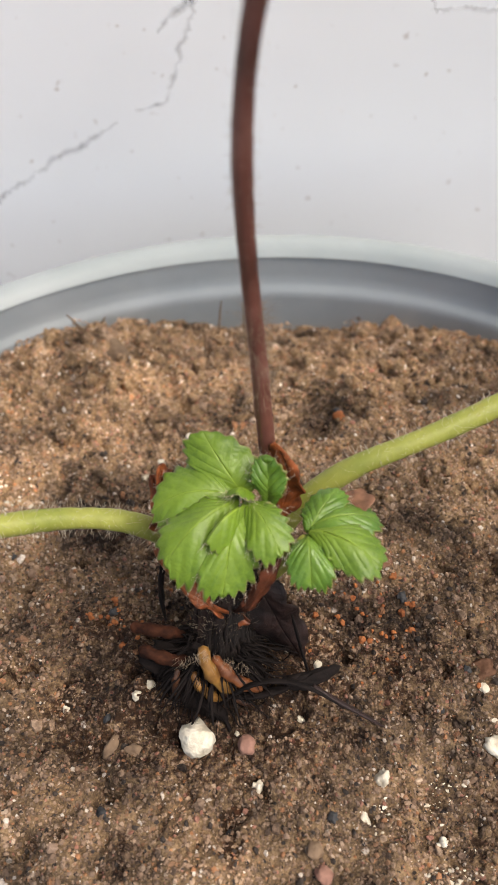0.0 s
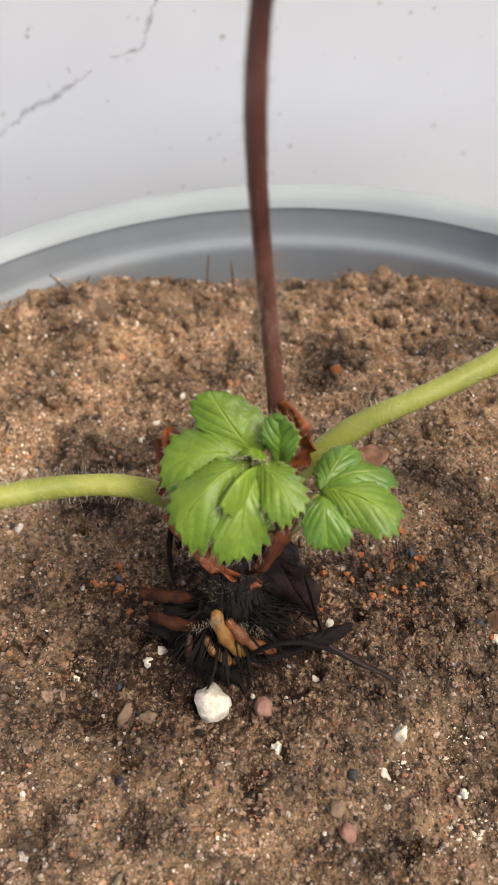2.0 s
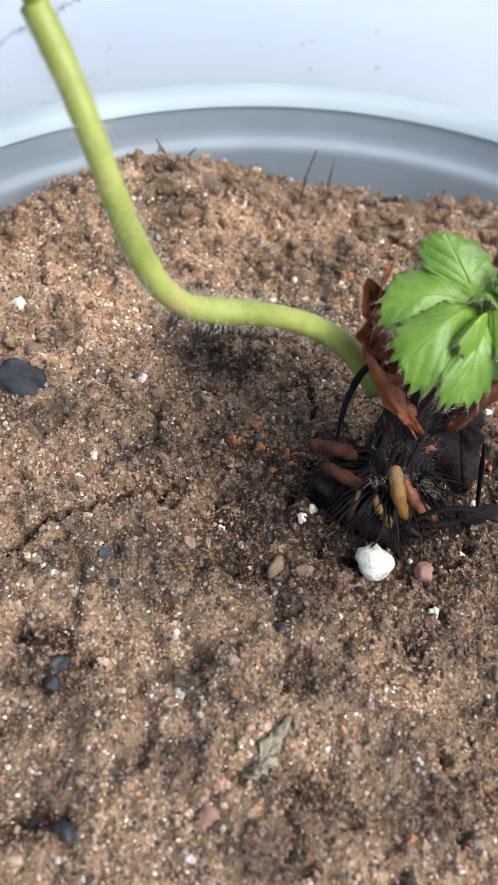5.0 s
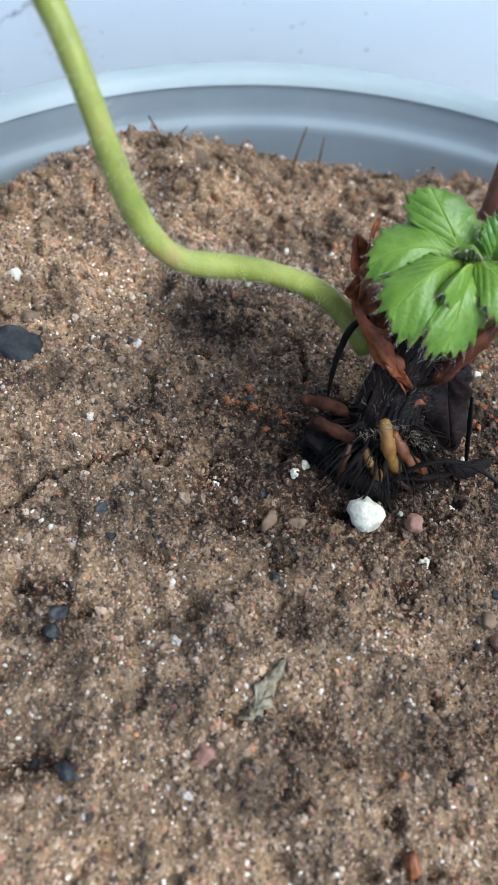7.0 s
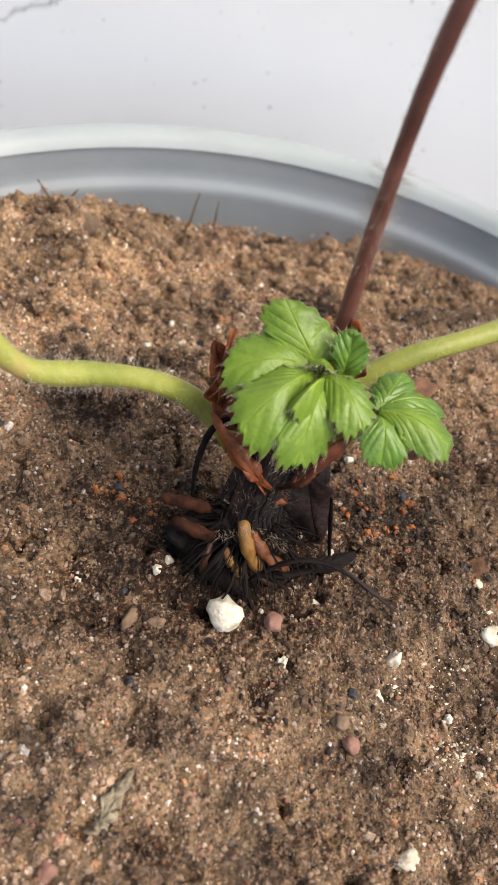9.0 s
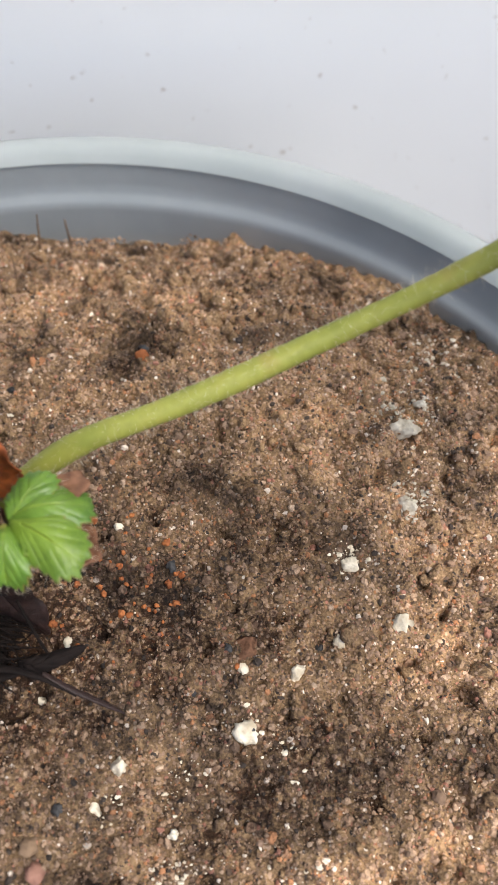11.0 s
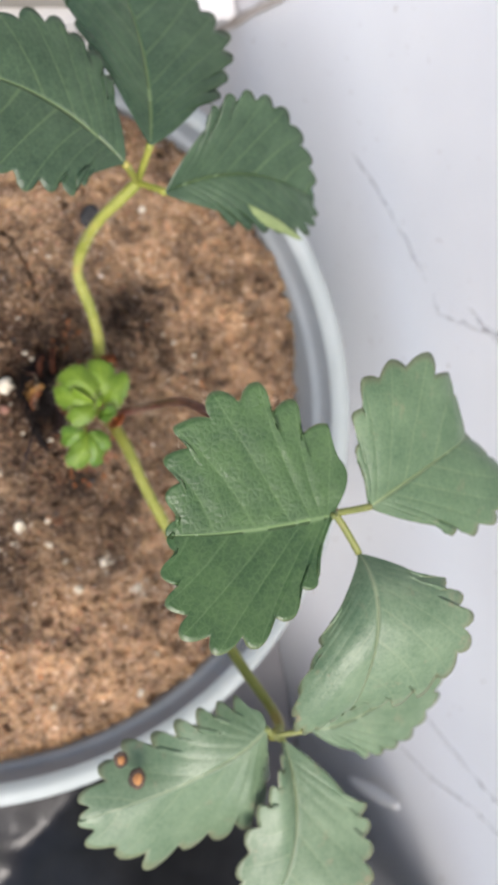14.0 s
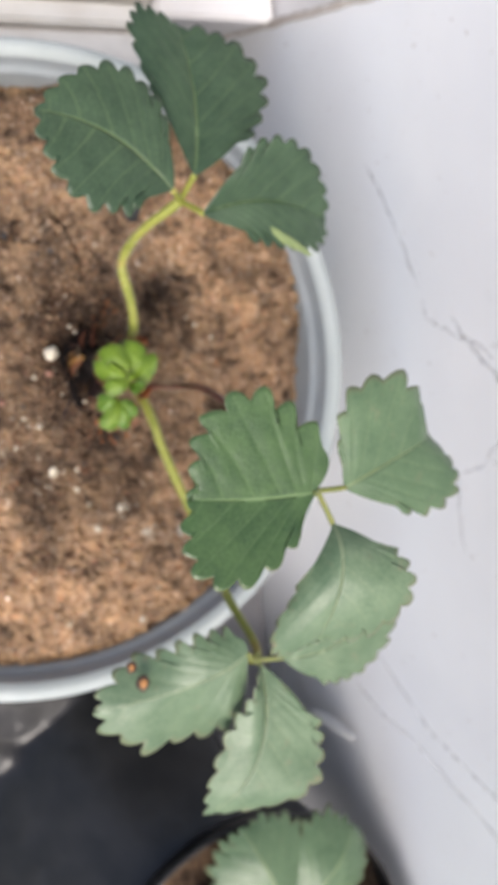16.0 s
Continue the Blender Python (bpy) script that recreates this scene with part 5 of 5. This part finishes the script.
    for q in (G, H, I):
        stalklet(left, jl, q, 0.00095, STALK_YELLOW)
    leaflet(left, LEAF_SHADE, ((-0.0452, 0.0380, 0.2674), (-0.0486, 0.0620, 0.2652), (-0.0430, 0.0875, 0.2537), (-0.0636, 0.0642, 0.2779), (-0.0340, 0.0704, 0.2618)), "green leaflet in a shaded tone, folded along its midrib", teeth=8, depth=0.070, arch=0.05, pucker=0.00022, seed=7)
    leaflet(left, LEAF_SHADE, ((-0.0560, 0.0349, 0.2710), (-0.0797, 0.0405, 0.2630), (-0.1043, 0.0413, 0.2530), (-0.0989, 0.0253, 0.2574), (-0.0846, 0.0641, 0.2624)), "green leaflet in a shaded tone, reaching over the rim", teeth=8, depth=0.070, arch=0.021, pucker=0.00022, seed=8, full=(1.02, 0.79))
    leaflet(left, LEAF_SHADE, ((-0.0514, 0.0271, 0.2727), (-0.0660, 0.0089, 0.2782), (-0.0708, -0.0131, 0.2852), (-0.0833, 0.0171, 0.2776), (-0.0463, 0.0054, 0.2822)), "broad green leaflet in a shaded tone, with pale midrib", teeth=8, depth=0.070, arch=0.045, pucker=0.00022, seed=9, full=(0.76, 1.06))

    leaflet(left, UNDERSIDE, ((-0.0433, 0.0437, 0.265), (-0.0393, 0.0616, 0.2635), (-0.0315, 0.08, 0.2565), (-0.0406, 0.0624, 0.2638), (-0.038, 0.0613, 0.2625)), "pale underside of a folded leaf edge", "folded_edge", 0.0003, teeth=4, depth=0.02, pucker=0.0001, seed=10, full=(0.5, 0.5))

    # unfolding young leaves at the heart
    fringe = {}

    def young(points, seed, mat=YOUNG, teeth=8, parent=None, **kw):
        args = dict(teeth=teeth, depth=0.072, sharp=1.35, pucker=0.00018, arch=0.04, wavy=0.05, full=(0.8, 0.8), seed=seed, nt=10, ni=12, thick=0.0003)
        args.update(kw)
        rib, cup = np.array(points[1]), args.pop("cup", -0.0004)
        points = (*points[:3], *(rib + (np.array(p) - rib) * 0.90 + (0, 0, cup) for p in points[3:]))
        shape = {k: w for k, w in args.items() if k != "thick"}
        v, f, uv = leaf_mesh(*points, **shape)
        ring = np.where((uv[:, 1] > 0.999) & (np.abs(uv[:, 0] - 0.5) < 0.22) & (uv[:, 0] > 0))[0]
        for i in ring:
            for q in range(1):
                d = v[i] - v[i - 2]
                d = d / (np.linalg.norm(d) + 1e-9) + rng.standard_normal(3) * 0.35
                e = v[i] + d * rng.uniform(0.0003, 0.0013)
                fringe.setdefault(parent.name, []).append(tube(np.array([v[i], (v[i] + e) / 2 + (0, 0, 0.00005), e]), np.array([0.000020, 0.000016, 0.000006]), 3))
        return leaflet(parent, mat, points, "", "leaflet", **args)

    def heart(label, ctrl, seed):
        p = spline(ctrl, 16)
        v, f = tube(p, np.linspace(0.0016, 0.0011, 16), 10, 0.03, seed)
        return mesh_object("young_leaf", v, f, STALK, plant, label)

    h1 = heart("bright green unfolding young leaf", ((0.0035, 0.0205, 0.212), (0.0035, 0.0200, 0.217), (0.0030, 0.0195, 0.221), (0.0025, 0.0190, 0.225)), 201)
    young(((0.0036, 0.0226, 0.2272), (0.0010, 0.0258, 0.2306), (-0.0010, 0.0296, 0.2326), (-0.0042, 0.0276, 0.2306), (0.0058, 0.0262, 0.2314)), 11, parent=h1, teeth=6, full=(0.62, 0.62))
    young(((0.0030, 0.0220, 0.2270), (-0.0032, 0.0226, 0.2288), (-0.0092, 0.0224, 0.2254), (-0.0044, 0.0272, 0.2300), (-0.0050, 0.0186, 0.2262)), 12, parent=h1, teeth=7)
    young(((0.0030, 0.0212, 0.2278), (-0.0028, 0.0172, 0.2290), (-0.0078, 0.0140, 0.2245), (-0.0066, 0.0200, 0.2280), (-0.0022, 0.0112, 0.2248)), 13, parent=h1, teeth=7, full=(0.75, 0.75))
    young(((0.0032, 0.0202, 0.2280), (0.0014, 0.0148, 0.2280), (-0.0004, 0.0098, 0.2222), (-0.0036, 0.0122, 0.2262), (0.0050, 0.0128, 0.2262)), 14, parent=h1, teeth=7)
    young(((0.0036, 0.0208, 0.2282), (0.0058, 0.0162, 0.2300), (0.0076, 0.0116, 0.2278), (0.0034, 0.0130, 0.2282), (0.0090, 0.0158, 0.2304)), 15, parent=h1, teeth=6)
    young(((0.0036, 0.0194, 0.2288), (0.0010, 0.0166, 0.2308), (-0.0018, 0.0140, 0.2290), (-0.0006, 0.0172, 0.2288), (0.0014, 0.0142, 0.2286)), 20, parent=h1, teeth=5, arch=0.10, cup=-0.0006)
    young(((0.0036, 0.0218, 0.2268), (0.0036, 0.0214, 0.2302), (0.0026, 0.0194, 0.2316), (0.0014, 0.0214, 0.2300), (0.0052, 0.0200, 0.2300)), 21, parent=h1, teeth=5)
    h3 = heart("tightly crinkled young leaf", ((0.0055, 0.0210, 0.214), (0.0058, 0.0212, 0.219), (0.0062, 0.0214, 0.223), (0.0066, 0.0216, 0.226)), 203)
    young(((0.0070, 0.0208, 0.2262), (0.0072, 0.0222, 0.2302), (0.0074, 0.0240, 0.2332), (0.0052, 0.0236, 0.2302), (0.0098, 0.0212, 0.2306)), 16, YOUNG_DEEP, parent=h3, pucker=0.0004, teeth=6, cup=0.0006, arch=-0.04)
    h2 = heart("small unfolding young leaf with browned edges", ((0.0065, 0.0190, 0.212), (0.0085, 0.0175, 0.217), (0.0102, 0.0162, 0.221), (0.0112, 0.0155, 0.2245)), 202)
    young(((0.0118, 0.0170, 0.2246), (0.0140, 0.0192, 0.2264), (0.0164, 0.0222, 0.2262), (0.0120, 0.0210, 0.2262), (0.0172, 0.0192, 0.2262)), 19, YOUNG_DEEP, parent=h2, teeth=6)
    young(((0.0122, 0.0172, 0.2250), (0.0166, 0.0176, 0.2266), (0.0214, 0.0180, 0.2240), (0.0180, 0.0212, 0.2250), (0.0190, 0.0146, 0.2262)), 23, YOUNG_DEEP, parent=h2, teeth=6)
    young(((0.0120, 0.0166, 0.2250), (0.0160, 0.0138, 0.2270), (0.0204, 0.0104, 0.2246), (0.0200, 0.0154, 0.2262), (0.0162, 0.0094, 0.2254)), 17, parent=h2, teeth=6)
    young(((0.0116, 0.0164, 0.2246), (0.0115, 0.0132, 0.2264), (0.0113, 0.0095, 0.2224), (0.0080, 0.0118, 0.2254), (0.0148, 0.0104, 0.2252)), 18, YOUNG_DEEP, parent=h2, teeth=7)
    for h in (h1, h2, h3):
        v, f = joined(fringe[h.name])
        mesh_object("hairs", v, f, HAIR, h, "pale silky hairs along the leaf edges")


build_plant()


# ---- the neighbouring black pot ----
def build_neighbour():
    cx, cy, cz = 0.300, 0.072, 0.160
    pot = thing("flower_pot", (cx, cy, 0), "glossy black plastic pot with another strawberry plant", "pot")
    v, f = lathe([(0.0, 0.0), (0.055, 0.0), (0.058, 0.004), (0.0745, 0.150), (0.0775, 0.152), (0.0785, 0.158), (0.0782, 0.1600), (0.0765, 0.1602), (0.0755, 0.158), (0.0725, 0.14), (0.0, 0.14)], 96)
    mesh_object("body", v + (cx, cy, 0), f, BLACK, pot)
    path = np.array([(cx + 0.0772 * math.cos(a), cy + 0.0772 * math.sin(a), 0.1600) for a in np.linspace(0, 6.20, 90)])
    v, f = tube(path, 0.0013, 8)
    mesh_object("rim", v, f, BLACK, pot, "thin rounded black rim")
    v, f = lathe([(0.0, 0.155), (0.03, 0.156), (0.055, 0.155), (0.0745, 0.153)], 60)
    v = v + np.array([(0, 0, 0.0018 * noise.noise(Vector(p * 130)) + 0.001 * noise.noise(Vector(p * 400))) for p in v])
    tagged(mesh_object("soil", v + (cx, cy, 0), f, SOIL, damp_shade=np.full(len(v), 0.6)), "dark brown soil in the black pot", "soil", kind="stuff")
    plant = thing("strawberry_plant", (cx, cy, 0.150), "strawberry plant with dark green leaves in a black pot", "plant")
    for k, (x, y, z) in enumerate(((-0.034, 0.012, 0.172), (0.000, 0.030, 0.180))):
        p = spline(((cx, cy, 0.149), (cx + x * 0.1, cy + y * 0.1, 0.160), (cx + x * 0.5, cy + y * 0.5, z - 0.004), (cx + x, cy + y, z)), 24)
        v, f = tube(p, 0.0017, 12, 0.03, k)
        st = mesh_object("petiole", v, f, STALK, plant)
        o = np.array((cx + x, cy + y, z))
        for s, ang in enumerate((2.2, 3.5, 4.9) if k == 0 else (0.2, 1.5, -1.2)):
            d = np.array((math.cos(ang), math.sin(ang), 0.0))
            e = np.array((-d[1], d[0], 0.0))
            b = o + d * 0.004
            leaflet(st, LEAF_OLD, (b, b + d * 0.023 + (0, 0, 0.006), b + d * 0.046 - (0, 0, 0.004), b + d * 0.027 + e * 0.023, b + d * 0.027 - e * 0.023), "", teeth=8, arch=0.05, pucker=0.00022, seed=30 + s + 3 * k)
    # crumpled black sheet between the pots
    n = 150
    xs, ys = np.linspace(0.128, 0.62, n), np.linspace(-0.50, 0.092, n)
    X, Y = np.meshgrid(xs, ys, indexing="ij")

    def crease(x, y):
        u, w = 0.6 * x + 0.8 * y, 0.8 * x - 0.6 * y
        bend = noise.noise(Vector((x * 14, y * 14, 2))) * 0.5
        z = 0.075 + 0.010 * noise.noise(Vector((x * 7, y * 7, 0)))
        z += 0.005 * (1 - abs(noise.noise(Vector((u * 7, w * 30 + bend, 3))))) + 0.0026 * (1 - abs(noise.noise(Vector((u * 16, w * 85 + bend, 8)))))
        return z + 0.0006 * noise.noise(Vector((x * 120, y * 120, 5)))

    Zs = np.array([[crease(X[i, j], Y[i, j]) for j in range(n)] for i in range(n)])
    Zs = Zs * np.clip((0.098 - Y) / 0.02, 0.04, 1) * np.clip((X - 0.120) / 0.03, 0.05, 1)
    Zs = np.maximum(Zs, np.minimum(0.145 - (np.hypot(X - cx, Y - cy) - 0.079) * 1.2, 0.150) * np.clip((0.098 - Y) / 0.02, 0.04, 1))
    q = [(i * n + j, (i + 1) * n + j, (i + 1) * n + j + 1, i * n + j + 1) for i in range(n - 1) for j in range(n - 1)]
    hit = np.hypot(X - cx, Y - cy).ravel() < 0.073
    q = [f for f in q if not all(hit[k] for k in f)]
    ob = mesh_object("plastic_sheet", np.stack([X, Y, Zs], -1).reshape(-1, 3), q, BLACK)
    tagged(ob, "crumpled glossy black plastic sheet between the pots", "plastic sheet")
    so = ob.modifiers.new("thickness", "SOLIDIFY")
    so.thickness = 0.0006
    path = spline(((0.214, 0.146, 0.088), (0.215, 0.148, 0.100), (0.216, 0.150, 0.112), (0.217, 0.152, 0.124)), 14)
    v, f = tube(path, 0.0032 * np.sin(np.linspace(0.4, 2.6, 14)), 10, 0.02, 3, 0.35)
    tagged(mesh_object("plant_tag", v, f, WHITE), "small white plastic plant tag leaning by the wall", "plant tag")


build_neighbour()
